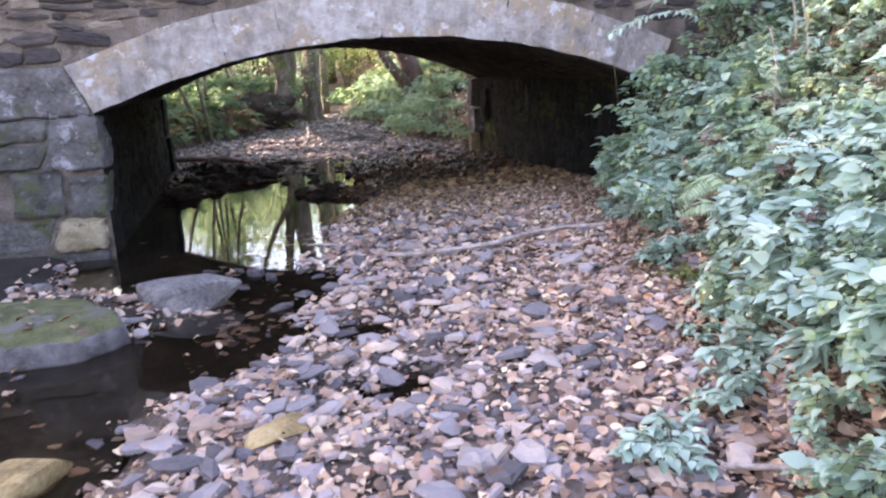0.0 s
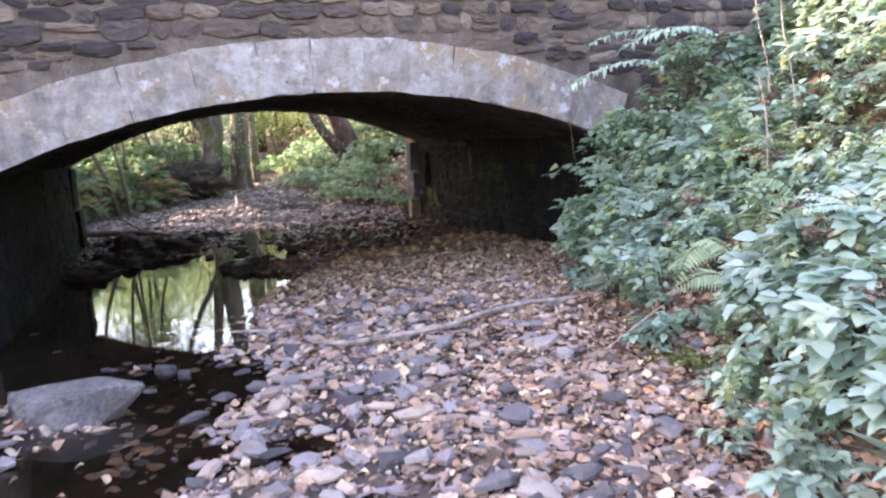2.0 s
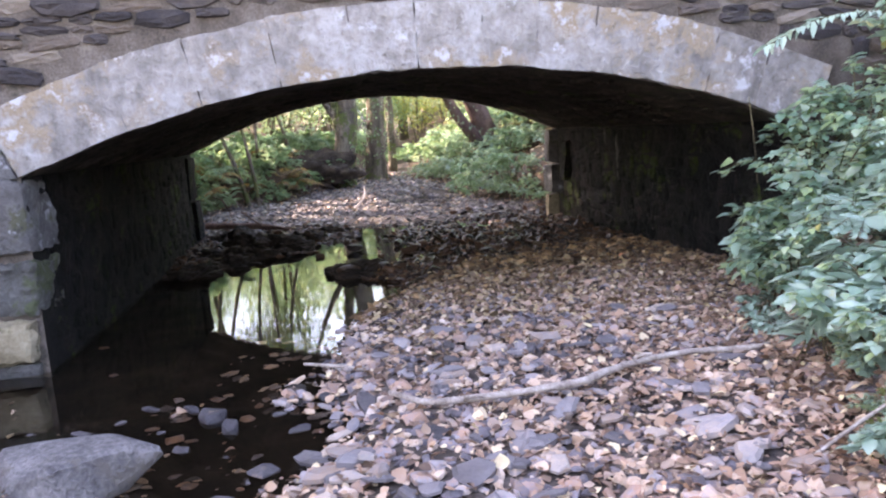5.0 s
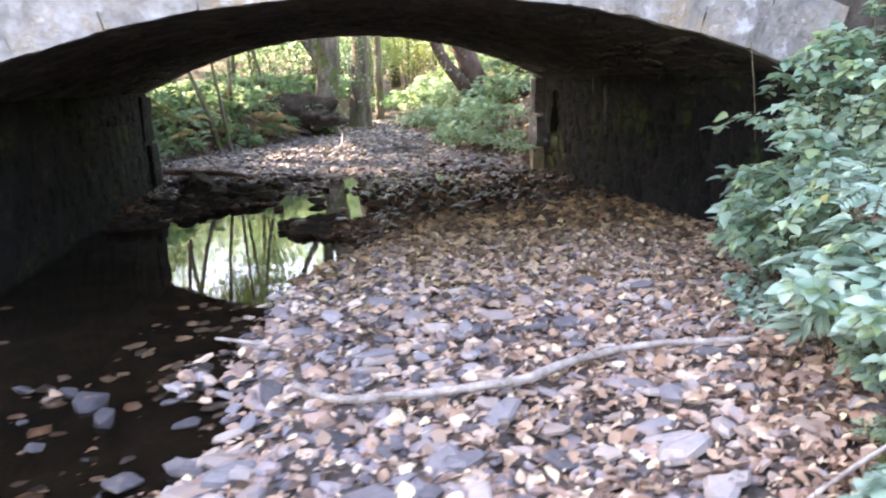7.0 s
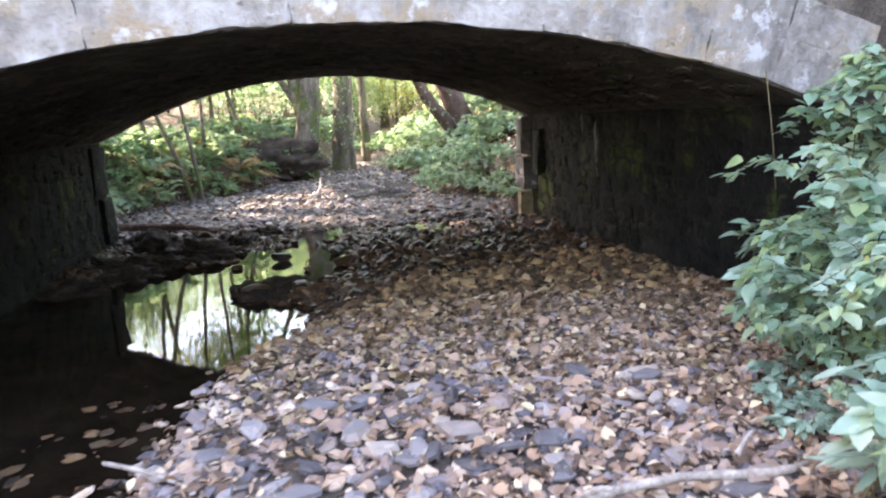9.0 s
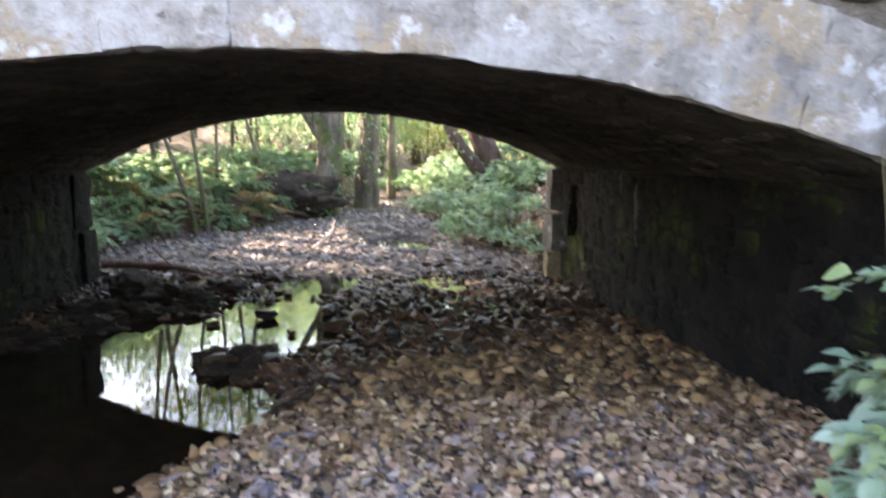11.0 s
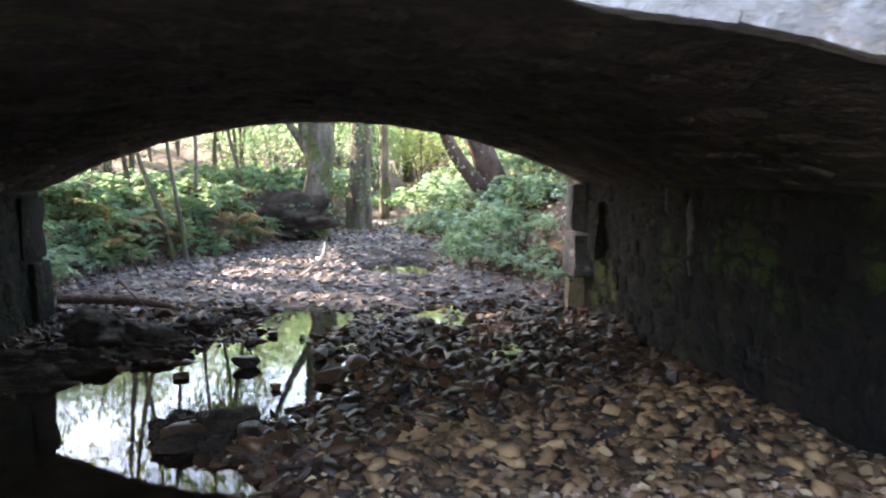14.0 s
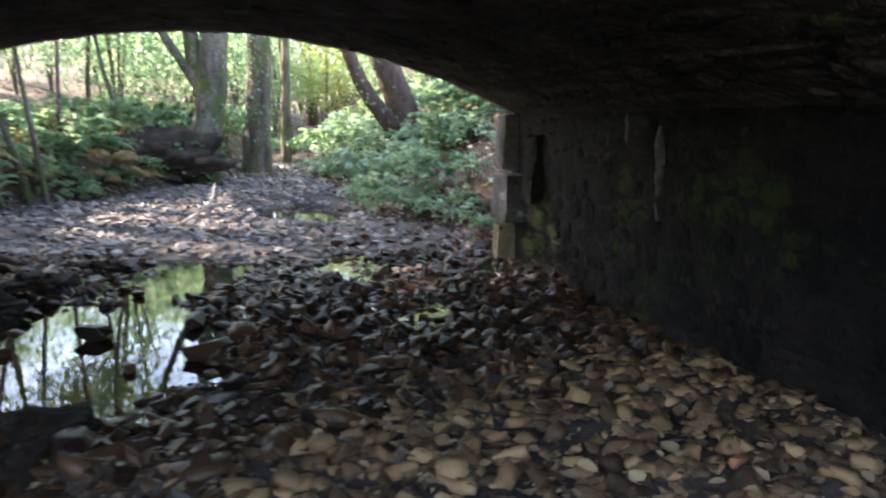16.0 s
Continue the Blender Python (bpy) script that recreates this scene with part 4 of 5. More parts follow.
# hazel thickets, leafy to the ground, that close the view under the trees
THICKETS = []
for k in range(3):
    h = thing("hazel_thicket", "light green hazel thicket in woodland light", "bush", "hazel thickets")
    rr = np.random.default_rng(90 + k)
    for q in range(5):
        a = rr.uniform(0, 6.28)
        child("stem", data_of("stem", *tube(spline([(0, 0, -0.2), (0.3 * math.cos(a), 0.3 * math.sin(a), 1.4), (0.9 * math.cos(a), 0.9 * math.sin(a), 3.2)], 10), [0.035, 0.025, 0.01], 7, 0.1, q), M_BARK), h)
    child("crown", crown_mesh(95 + k, (0, 0, 1.9), (1.7, 1.5, 1.8), 60, 40, 0.12, M_WOODGOLD if k == 2 else M_WOODLEAF, 0.15), h)
    THICKETS.append(h)
rr = np.random.default_rng(17)
places = [(x + rr.uniform(-0.8, 0.8), y) for y in (33.5, 36.5, 42) for x in np.arange(-4, 7, 1.7)] + [(x + rr.uniform(-1, 1), y + rr.uniform(-1.2, 1.2)) for y in (26, 30, 34, 39) for x in np.arange(-14, 16, 2.6)]
places += [(-5.4, 23.8), (-6.8, 24.6), (-8.2, 23.4), (-6.0, 25.6), (-7.6, 27.0)]
places = [(x, y) for x, y in places if (abs(x - 0.75) > 1.3 or y > 33) and x > -10]
for i, (x, y) in enumerate(places):
    kind = 2 if rr.random() < 0.05 else i % 2
    m = pose(x, y, z_at(x, y), 0, 0, rr.uniform(0, 360))
    if i < 2 or (kind == 2 and not THICKETS[2].get("set")):
        THICKETS[kind].matrix_basis = m
        THICKETS[kind]["set"] = 1
    else:
        copy_thing(THICKETS[kind], m).scale = [rr.uniform(0.75, 1.1) * (1.2 if y > 32 else 0.7 if y < 25.7 and x < -5 else 1)] * 3

# understorey
BRAMBLE = [shrub_meshes(200 + k, 0.42, 0.38, 10, 0.068, LEAF, M_LEAF, True, 12) for k in range(6)]
ELDER = [shrub_meshes(220 + k, 0.32, 0.32, 9, 0.094, BROAD, M_LEAF_B, False, 17) for k in range(3)]
NEAR_BANK = "shrubs on the near bank"
protos = [shrub("bramble", "tangled green bramble with leaves in threes on the bank", "bramble", NEAR_BANK, m) for m in BRAMBLE]
KIND = (("broadleaf_plant", "pale green broad-leaved plant on the bank"), ("hedge_seedling", "leafy pale green hedge seedling on the bank"), ("woodland_herb", "soft pale green woodland herb on the bank"))
elders = [shrub(*KIND[k], "plant", NEAR_BANK, m) for k, m in enumerate(ELDER)]
first = {}


def put(ob, m, scale):
    p = m.translation
    if math.hypot(p.x - 1.38, p.y - 4.62) < 0.46 and not ob.name.startswith("fern"):
        return None
    if ob.name in first:
        ob = copy_thing(ob, m)
    else:
        first[ob.name] = True
        ob.matrix_basis = m
    ob.scale = (scale, scale, scale)
    return ob


r = np.random.default_rng(9)
count = 0
while count < 380:
    y = r.uniform(1.0, 7.9)
    x = foot(RIGHT_FOOT, y) + abs(r.normal(0.0, 1.0)) * 1.6 + (0.22 if y > 5 else 0.38)
    if x > 4.8:
        continue
    count += 1
    z = z_at(x, y)
    up = 1.0 if y > 5.5 else 0.75
    ob = protos[r.integers(0, 6)] if (r.random() < (0.42 if y > 4.8 else 0.45)) else elders[r.integers(0, 3)]
    put(ob, pose(x, y, z, r.uniform(-15, 15), r.uniform(-22, 4), r.uniform(0, 360)), r.uniform(0.75, 1.3) * up)
# the bush that leans across the arch's springing
for x, y, dz, s in [(1.9, 7.45, 0.25, 1.3), (2.1, 7.5, 0.6, 1.3), (1.75, 7.3, 0.0, 1.2), (2.3, 7.6, 0.85, 1.3), (2.6, 7.6, 1.1, 1.3), (2.0, 7.0, 0.35, 1.3), (2.4, 7.2, 0.6, 1.3), (1.65, 7.0, 0.05, 1.1),
                    (2.9, 7.4, 1.0, 1.4), (3.2, 7.5, 1.2, 1.4), (1.55, 6.7, 0.1, 1.0), (2.2, 6.6, 0.4, 1.3)]:
    put(protos[r.integers(0, 6)], pose(x, y, z_at(x, y) + dz * 0.55, r.uniform(-15, 15), r.uniform(-15, 15), r.uniform(0, 360)), s)

FERNS = [fern_meshes(300 + k, 8, 0.4) for k in range(3)]
fern_protos = []
for m in FERNS:
    ob = thing("fern", "arching green fern on the brook bank", "fern", "ferns on the bank")
    child("rachis", m[0], ob), child("fronds", m[1], ob)
    fern_protos.append(ob)
for i, (x, y, s) in enumerate([(1.32, 4.68, 1.0), (1.12, 4.42, 0.9), (1.52, 4.42, 1.0), (2.1, 5.4, 0.9)]):
    put(fern_protos[i % 3], pose(x, y, z_at(x, y) + 0.03, 0, -22, i * 67), s * 1.25)

for k in range(38):
    y = r.uniform(16.0, 22.5)
    x = float(foot(LEFT_FOOT, y)) - r.uniform(0.05, 0.9)
    put(fern_protos[k % 3], pose(x, y, z_at(x, y), 0, r.uniform(0, 25), k * 71), r.uniform(0.8, 1.3))

bracken_protos = []
for k in range(2):
    stalks, blades = fern_meshes(320 + k, 7, 0.55)
    blades.materials[0] = M_BRACKEN
    ob = thing("bracken", "bracken turning orange-brown on the far bank", "fern", "bracken on the far bank")
    child("rachis", stalks, ob), child("fronds", blades, ob)
    bracken_protos.append(ob)
for k in range(34):
    y = r.uniform(16.0, 21.5)
    x = float(foot(LEFT_FOOT, y)) - r.uniform(0.1, 2.6)
    put(bracken_protos[k % 2], pose(x, y, z_at(x, y), 0, r.uniform(-10, 25), k * 83), r.uniform(0.7, 1.3))

# a few lone plants at the foot of the bank
SPIKY = [shrub_meshes(270 + k, 0.12, 0.42, 3, 0.17, [leaf_shape(0.24, 0.06, 0.25)], M_LEAF_B, False, 12) for k in range(2)]
spikes = [shrub("willowherb", "upright narrow-leaved pale green plant", "plant", "plants at the gravel's edge", m) for m in SPIKY]
for x, y, sc in [(1.08, 5.95, 0.85), (1.16, 5.85, 0.75), (0.1, 2.65, 0.9), (0.55, 4.05, 0.5), (1.25, 6.0, 0.8)]:
    put(spikes[r.integers(0, 2)], pose(x, y, z_at(x, y), 0, r.uniform(-25, 5), r.uniform(0, 360)), sc)
for x, y, sc in [(-0.62, 2.4, 0.55), (-0.5, 2.5, 0.5), (-0.1, 2.75, 0.6), (0.12, 2.95, 0.7), (0.25, 2.6, 0.8), (0.42, 3.2, 0.75), (1.32, 6.75, 0.5), (1.25, 6.5, 0.45), (0.3, 3.6, 0.4), (1.5, 7.0, 0.5)]:
    put(elders[r.integers(0, 3)], pose(x, y, z_at(x, y), 0, r.uniform(-15, 5), r.uniform(0, 360)), sc)
for k in range(115):
    y = r.uniform(1.3, 4.5)
    x = float(foot(RIGHT_FOOT, y)) + 0.32 + r.uniform(0, 1.7)
    put(elders[r.integers(0, 3)], pose(x, y, z_at(x, y), r.uniform(-10, 10), r.uniform(-22, 0), r.uniform(0, 360)), r.uniform(0.7, 1.05))
for k in range(46):
    x, y = r.uniform(0.92, 1.75), r.uniform(3.5, 4.75)
    if x < 0.55 + 0.55 * (y - 3.5) + 0.15:
        continue
    put(elders[r.integers(0, 3)] if r.random() < 0.5 else protos[r.integers(0, 6)], pose(x, y, z_at(x, y) - 0.02, r.uniform(-10, 10), r.uniform(-25, 0), r.uniform(0, 360)), r.uniform(0.45, 0.75))
for k in range(34):
    y = r.uniform(4.4, 7.4)
    x = float(foot(RIGHT_FOOT, y)) + r.uniform(0.12, 0.5)
    put(elders[r.integers(0, 3)] if r.random() < 0.5 else protos[r.integers(0, 6)], pose(x, y, z_at(x, y) - 0.02, r.uniform(-10, 10), r.uniform(-25, 0), r.uniform(0, 360)), r.uniform(0.3, 0.55))
for k in range(85):
    y = r.uniform(3.0, 4.95)
    x = float(foot(RIGHT_FOOT, y)) + r.uniform(0.14, 0.75)
    if x < 0.9 and 4.2 < y < 4.75:
        continue
    put(elders[r.integers(0, 3)] if r.random() < 0.55 else protos[r.integers(0, 6)], pose(x, y, z_at(x, y) - 0.04, r.uniform(-10, 10), r.uniform(-10, 10), r.uniform(0, 360)), r.uniform(0.35, 0.65))
for k in range(45):
    y = r.uniform(1.3, 3.3)
    x = float(foot(RIGHT_FOOT, y)) + r.uniform(0.12, 0.8)
    put(elders[r.integers(0, 3)] if r.random() < 0.6 else protos[r.integers(0, 6)], pose(x, y, z_at(x, y) - 0.04, r.uniform(-10, 10), r.uniform(-10, 10), r.uniform(0, 360)), r.uniform(0.4, 0.75))
for k in range(40):
    x, y = r.uniform(2.8, 4.9), r.uniform(3.5, 7.9)
    put(elders[r.integers(0, 3)] if r.random() < 0.5 else protos[r.integers(0, 6)], pose(x, y, z_at(x, y) - 0.02, r.uniform(-10, 10), r.uniform(-25, 0), r.uniform(0, 360)), r.uniform(0.9, 1.4))
WITHERED = shrub_meshes(280, 0.25, 0.3, 7, 0.05, DRY, M_DEADLEAF, True, 9)
dead = shrub("withered_plant", "withered red-brown leaves among the green", "plant", "withered plants", WITHERED)
for x, y, sc in [(1.28, 4.15, 0.7), (1.75, 6.4, 0.6), (0.95, 3.7, 0.6), (1.9, 5.2, 0.7), (2.3, 4.6, 0.7), (1.45, 6.0, 0.5), (1.6, 5.5, 0.6), (0.55, 3.1, 0.5), (2.6, 5.9, 0.7), (1.75, 3.9, 0.7), (1.3, 5.4, 0.45)]:
    put(dead, pose(x, y, z_at(x, y) + 0.22, 0, -20, r.uniform(0, 360)), sc)

# far banks: bushes in the light beyond the arch
FARBUSH = [shrub_meshes(240 + k, 0.6, 0.55, 10, 0.10, LEAF, M_LEAF, True, 10) for k in range(3)]
far_protos = [shrub("bush", "sunlit leafy bush on the far bank", "bush", "bushes on the far banks", m) for m in FARBUSH]
GREENB = [shrub_meshes(250 + k, 0.7, 0.6, 10, 0.12, LEAF, M_WOODLEAF, True, 10) for k in range(3)]
far_protos += [shrub("bush", "light green bush on the wood floor", "bush", "bushes on the far banks", m) for m in GREENB]
for i in range(165):
    y = r.uniform(15.3, 27)
    side = r.random() < 0.5
    if side:
        x = foot(RIGHT_FOOT, y) + 0.25 + abs(r.normal(0, 1.3)) * 1.4
    else:
        x = foot(LEFT_FOOT, y) - 0.45 - abs(r.normal(0, 1.3)) * 1.6
    if side and y < 17.0:
        continue
    if not side and y < 22 and r.random() < 0.35:
        continue
    put(far_protos[r.integers(0, 6) if side else r.integers(3, 6)], pose(x, y, z_at(x, y), r.uniform(-10, 10), r.uniform(-10, 10), r.uniform(0, 360)), r.uniform(0.7, 1.2) * (1.25 if y > 24 else 0.85 if side else 1))

for i in range(90):
    y = r.uniform(15.4, 24)
    x = (float(foot(RIGHT_FOOT, y)) + r.uniform(0.0, 0.7)) if i % 2 else (float(foot(LEFT_FOOT, y)) - r.uniform(0.05, 0.8))
    if i % 2 == 0 and 19.2 < y < 22.5 and r.random() < 0.6:
        continue
    put(far_protos[r.integers(0, 6)], pose(x, y, z_at(x, y), r.uniform(-15, 15), r.uniform(-15, 15), r.uniform(0, 360)), r.uniform(0.35, 0.7))

for k in range(34):
    y = r.uniform(15.1, 22.0)
    x = float(foot(LEFT_FOOT, y)) - r.uniform(0.05, 1.0)
    put(far_protos[r.integers(3, 6)], pose(x, y, z_at(x, y), r.uniform(-15, 15), r.uniform(-10, 25), r.uniform(0, 360)), r.uniform(0.25, 0.55))
for k in range(40):
    y = r.uniform(18.0, 22.5)
    x = float(foot(LEFT_FOOT, y)) - r.uniform(-0.15, 1.6)
    put(far_protos[r.integers(3, 6)], pose(x, y, z_at(x, y), r.uniform(-15, 15), r.uniform(-10, 25), r.uniform(0, 360)), r.uniform(0.3, 0.7))
for x, y in [(0.3, 28.2), (0.9, 29.0), (1.4, 28.0), (0.5, 30.5), (1.2, 31.0), (0.1, 32.0), (1.7, 30.0), (-1.3, 21.7), (-1.9, 21.8), (-2.3, 21.4), (-1.5, 22.3), (-2.4, 22.0)]:
    put(far_protos[r.integers(3, 6)], pose(x, y, z_at(x, y) + (0.45 if x < -1 else 0), 0, 0, r.uniform(0, 360)), 0.9 if x > 0 else 0.55)

for x, y in [(2.75, 15.6), (3.0, 16.2), (2.5, 16.5), (3.3, 15.8), (2.9, 16.8), (3.2, 16.6)]:
    put(far_protos[r.integers(0, 3)], pose(x, y, z_at(x, y) + 0.35, 0, 15, r.uniform(0, 360)), 0.55)

for k in range(26):
    x, y = r.uniform(2.6, 6.0), r.uniform(17.5, 23.5)
    put(far_protos[r.integers(0, 6)], pose(x, y, z_at(x, y), r.uniform(-10, 10), r.uniform(-10, 10), r.uniform(0, 360)), r.uniform(0.8, 1.2))

# ---- rocks and branches ----


def hull_arrays(size, seed, points=22, bevel=0.03, flat=0.33):
    """An angular broken rock: the hull of a few points, edges worn."""
    q = np.random.default_rng(seed)
    d = q.normal(0, 1, (points, 3))
    d /= np.linalg.norm(d, axis=1)[:, None]
    bm = bmesh.new()
    for v in d * 0.5 * q.uniform(0.82, 1.1, (points, 1)):
        v[2] = min(max(v[2], -0.4), flat)
        bm.verts.new(v * size)
    res = bmesh.ops.convex_hull(bm, input=bm.verts[:])
    junk = [g for g in res["geom_interior"] + res["geom_unused"] if isinstance(g, bmesh.types.BMVert)]
    bmesh.ops.delete(bm, geom=list(set(junk)), context="VERTS")
    bmesh.ops.bevel(bm, geom=bm.edges[:], offset=bevel * min(size), segments=1, affect="EDGES")
    bmesh.ops.recalc_face_normals(bm, faces=bm.faces[:])
    return arrays_of(bm)



def rock(name, label, category, centre, size, seed, material, turn=0, lumps=0.22, flat_top=None):
    if "mound" in name or "cushion" in name:
        v, f = boulder_arrays(size, seed, lumps, flat_top, 5 if "mound" in name else 4)
    else:
        v, f = hull_arrays(size, seed, 13 if "shallows" in name or "bed" in name else 20, 0.035, 0.33)
    ob = new(name, data_of(name, v, f, material, "mound" in name or "cushion" in name))
    ob.matrix_basis = pose(*centre, 0, 0, turn)
    return tagged(ob, label, category)


rock("boulder", "angular grey boulder at the water's edge", "rock", (-2.58, 5.92, 0.06), (0.95, 0.6, 0.46), 2, M_BOULDER, -10, 0.34, 0.30)
def slab_arrays(outline, low, high, seed):
    """A broad broken slab over an outline, edges worn, top uneven."""
    bm = bmesh.new()
    rings = [[bm.verts.new((x * k, y * k, z)) for x, y in outline] for k, z in ((1.06, low), (1.04, low + (high - low) * 0.55), (0.99, high - 0.03), (0.93, high), (0.6, high + 0.02), (0.25, high + 0.03))]
    n = len(outline)
    for p, q in zip(rings, rings[1:]):
        for i in range(n):
            bm.faces.new((p[i], p[(i + 1) % n], q[(i + 1) % n], q[i]))
    bm.faces.new(rings[-1])
    bmesh.ops.subdivide_edges(bm, edges=bm.edges[:], cuts=3, use_grid_fill=True)
    o = Vector((seed, seed * 2.1, 0))
    for v in bm.verts:
        v.co += Vector((noise.noise(v.co * 4 + o), noise.noise(v.co * 4 - o), 0.6 * noise.noise(v.co * 5 + o))) * 0.05 + Vector((0, 0, noise.noise(v.co * 17 + o))) * 0.012
    bmesh.ops.recalc_face_normals(bm, faces=bm.faces[:])
    return arrays_of(bm)


SLAB = [(-1.0, 0.65), (-0.2, 0.75), (0.52, 0.58), (0.74, 0.25), (0.86, -0.22), (0.62, -0.46), (0.1, -0.50), (-0.7, -0.45), (-1.15, -0.1)]
slab = new("mossy_slab", data_of("mossy_slab", *slab_arrays(SLAB, -0.25, 0.15, 5), M_MOSSY))
slab.location = (-3.78, 5.45, 0)
tagged(slab, "broad flat slab grown with green moss", "rock")
v, f = stamped(DRY, np.stack([rng.uniform(-4.3, -3.0, 26), rng.uniform(4.95, 5.95, 26), rng.uniform(0.175, 0.19, 26)], 1), turns(rng.uniform(0, 6.28, 26), rng.normal(0, 0.15, 26), rng.normal(0, 0.2, 26)), rng.uniform(0.05, 0.09, 26))
tagged(new("slab_leaves", data_of("slab_leaves", v, f, M_FALLEN)), "pale dead leaves lying on the mossy slab", "leaves", kind="stuff")
rock("ochre_rock", "rounded yellow-brown rock in the brook", "rock", (-3.10, 3.42, 0.02), (0.46, 0.34, 0.26), 8, M_OCHRE, 20, 0.2)
rock("grey_rock", "grey stone in the shallow brook", "rock", (-3.72, 6.75, 0.04), (0.32, 0.26, 0.22), 9, M_BOULDER)
rock("grey_rock", "grey stone in the shallow brook", "rock", (-3.55, 6.45, 0.03), (0.3, 0.24, 0.2), 10, M_BOULDER)
SHALLOWS = [(-1.78, 5.78), (-1.92, 6.48), (-2.56, 6.77), (-1.70, 5.48), (-1.44, 5.33), (-2.30, 6.54), (-1.48, 5.04), (-1.69, 5.86), (-2.44, 6.95), (-2.20, 6.84), (-1.67, 6.62), (-1.31, 7.37), (-1.13, 6.49), (-1.37, 6.77),
            (-1.42, 7.35), (-2.05, 6.70), (-2.15, 6.25), (-1.9, 6.1), (-1.55, 6.35), (-1.62, 5.15), (-1.9, 5.55), (-2.75, 6.65), (-3.05, 6.75), (-2.0, 5.0), (-1.75, 4.75), (-2.55, 4.15), (-2.85, 3.75)]
for k, (x, y) in enumerate(SHALLOWS):
    q = np.random.default_rng(600 + k)
    sz = 0.07 + 0.22 * q.random() ** 1.6
    rock("shallows_stone", "blue-grey broken stone standing in shallow water", "rock", (x, y, -0.005), (sz, sz * q.uniform(0.6, 0.9), sz * q.uniform(0.4, 0.6)), 600 + k, M_SLATE, q.uniform(0, 360))["group"] = "stones in the shallows"
for k, (x, y, sz) in enumerate([(-1.98, 3.31, 0.42), (-2.03, 4.40, 0.26), (-1.05, 4.24, 0.26), (-1.06, 2.71, 0.22), (-1.18, 2.71, 0.24), (-0.74, 2.51, 0.2), (-0.31, 2.69, 0.2), (-1.51, 4.83, 0.2), (-1.73, 3.52, 0.26), (-0.88, 5.82, 0.24), (-1.04, 5.16, 0.22),
                                (-0.26, 5.82, 0.18), (0.67, 10.46, 0.24), (0.86, 10.68, 0.2), (0.62, 10.27, 0.16), (-0.62, 10.45, 0.26), (-0.66, 10.12, 0.22), (-0.91, 10.6, 0.3), (2.0, 10.97, 0.2), (1.93, 12.4, 0.2), (1.47, 9.86, 0.14)]):
    q = np.random.default_rng(640 + k)
    rock("bed_stone", "large flat stone bedded in the gravel", "rock", (x, y, z_at(x, y) + 0.02), (sz, sz * q.uniform(0.55, 0.8), sz * 0.34), 640 + k, M_OCHRE if k == 0 else M_SLATE if y < 7 else M_WETSTONE if x < -0.3 else M_VAULTSTONE, q.uniform(0, 360))["group"] = "large stones of the bed"
rock("orange_stone", "small orange brick-like stone on brown gravel", "rock", (1.63, 9.8, z_at(1.63, 9.8) + 0.03), (0.10, 0.08, 0.06), 670, M_ORANGE, 15)
for x, y, z, size, k in ((0.92, 4.80, 0.18, (0.40, 0.34, 0.24), 14), (0.86, 4.36, 0.17, (0.32, 0.28, 0.2), 15), (0.78, 4.56, 0.15, (0.26, 0.24, 0.17), 16), (1.08, 5.02, 0.24, (0.3, 0.26, 0.2), 17)):
    bv, bf = boulder_arrays(size, k, 0.5, None, 4)
    q = np.random.default_rng(k)
    pick = q.integers(0, len(bv), 1800)
    out = bv[pick] / (np.linalg.norm(bv[pick], axis=1)[:, None] + 1e-6)
    tv, tf = stamped(SMALL, bv[pick] + out * 0.004, turns(np.arctan2(out[:, 1], out[:, 0]) - math.pi / 2 + q.normal(0, 0.6, 1800), np.arcsin(np.clip(out[:, 2], -1, 1)) * 0.8 + q.normal(0, 0.4, 1800), q.normal(0, 0.5, 1800)), q.uniform(0.018, 0.05, 1800))
    ob = new("moss_cushion", data_of("moss_cushion", *joined([(bv, bf), (tv, tf)]), M_MOSS))
    ob.location = (x, y, z)
    tagged(ob, "lumpy green moss cushion at the foot of the bank", "moss", "moss cushions")
for x, y, z, s, k in [(-0.3, 13.5, 0.06, 0.34, 21), (-1.05, 12.45, 0.05, 0.36, 22), (-1.5, 12.2, 0.03, 0.2, 23), (-0.45, 12.6, 0.06, 0.3, 24), (-0.75, 11.75, 0.03, 0.2, 25), (-0.95, 13.6, 0.03, 0.2, 26), (-0.35, 11.9, 0.06, 0.45, 27),
                      (-1.15, 10.75, 0.05, 0.5, 28), (-0.75, 10.6, 0.08, 0.45, 29), (-2.75, 15.4, 0.12, 0.5, 30), (-2.2, 14.7, 0.08, 0.4, 31), (-2.6, 13.4, 0.08, 0.5, 32), (-2.0, 13.6, 0.07, 0.4, 33), (-3.0, 12.4, 0.06, 0.4, 34),
                      (0.75, 15.3, 0.1, 0.25, 35), (1.1, 15.7, 0.1, 0.22, 36)]:
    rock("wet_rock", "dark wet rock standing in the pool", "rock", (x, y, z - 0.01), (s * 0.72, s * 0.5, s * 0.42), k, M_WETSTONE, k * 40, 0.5)
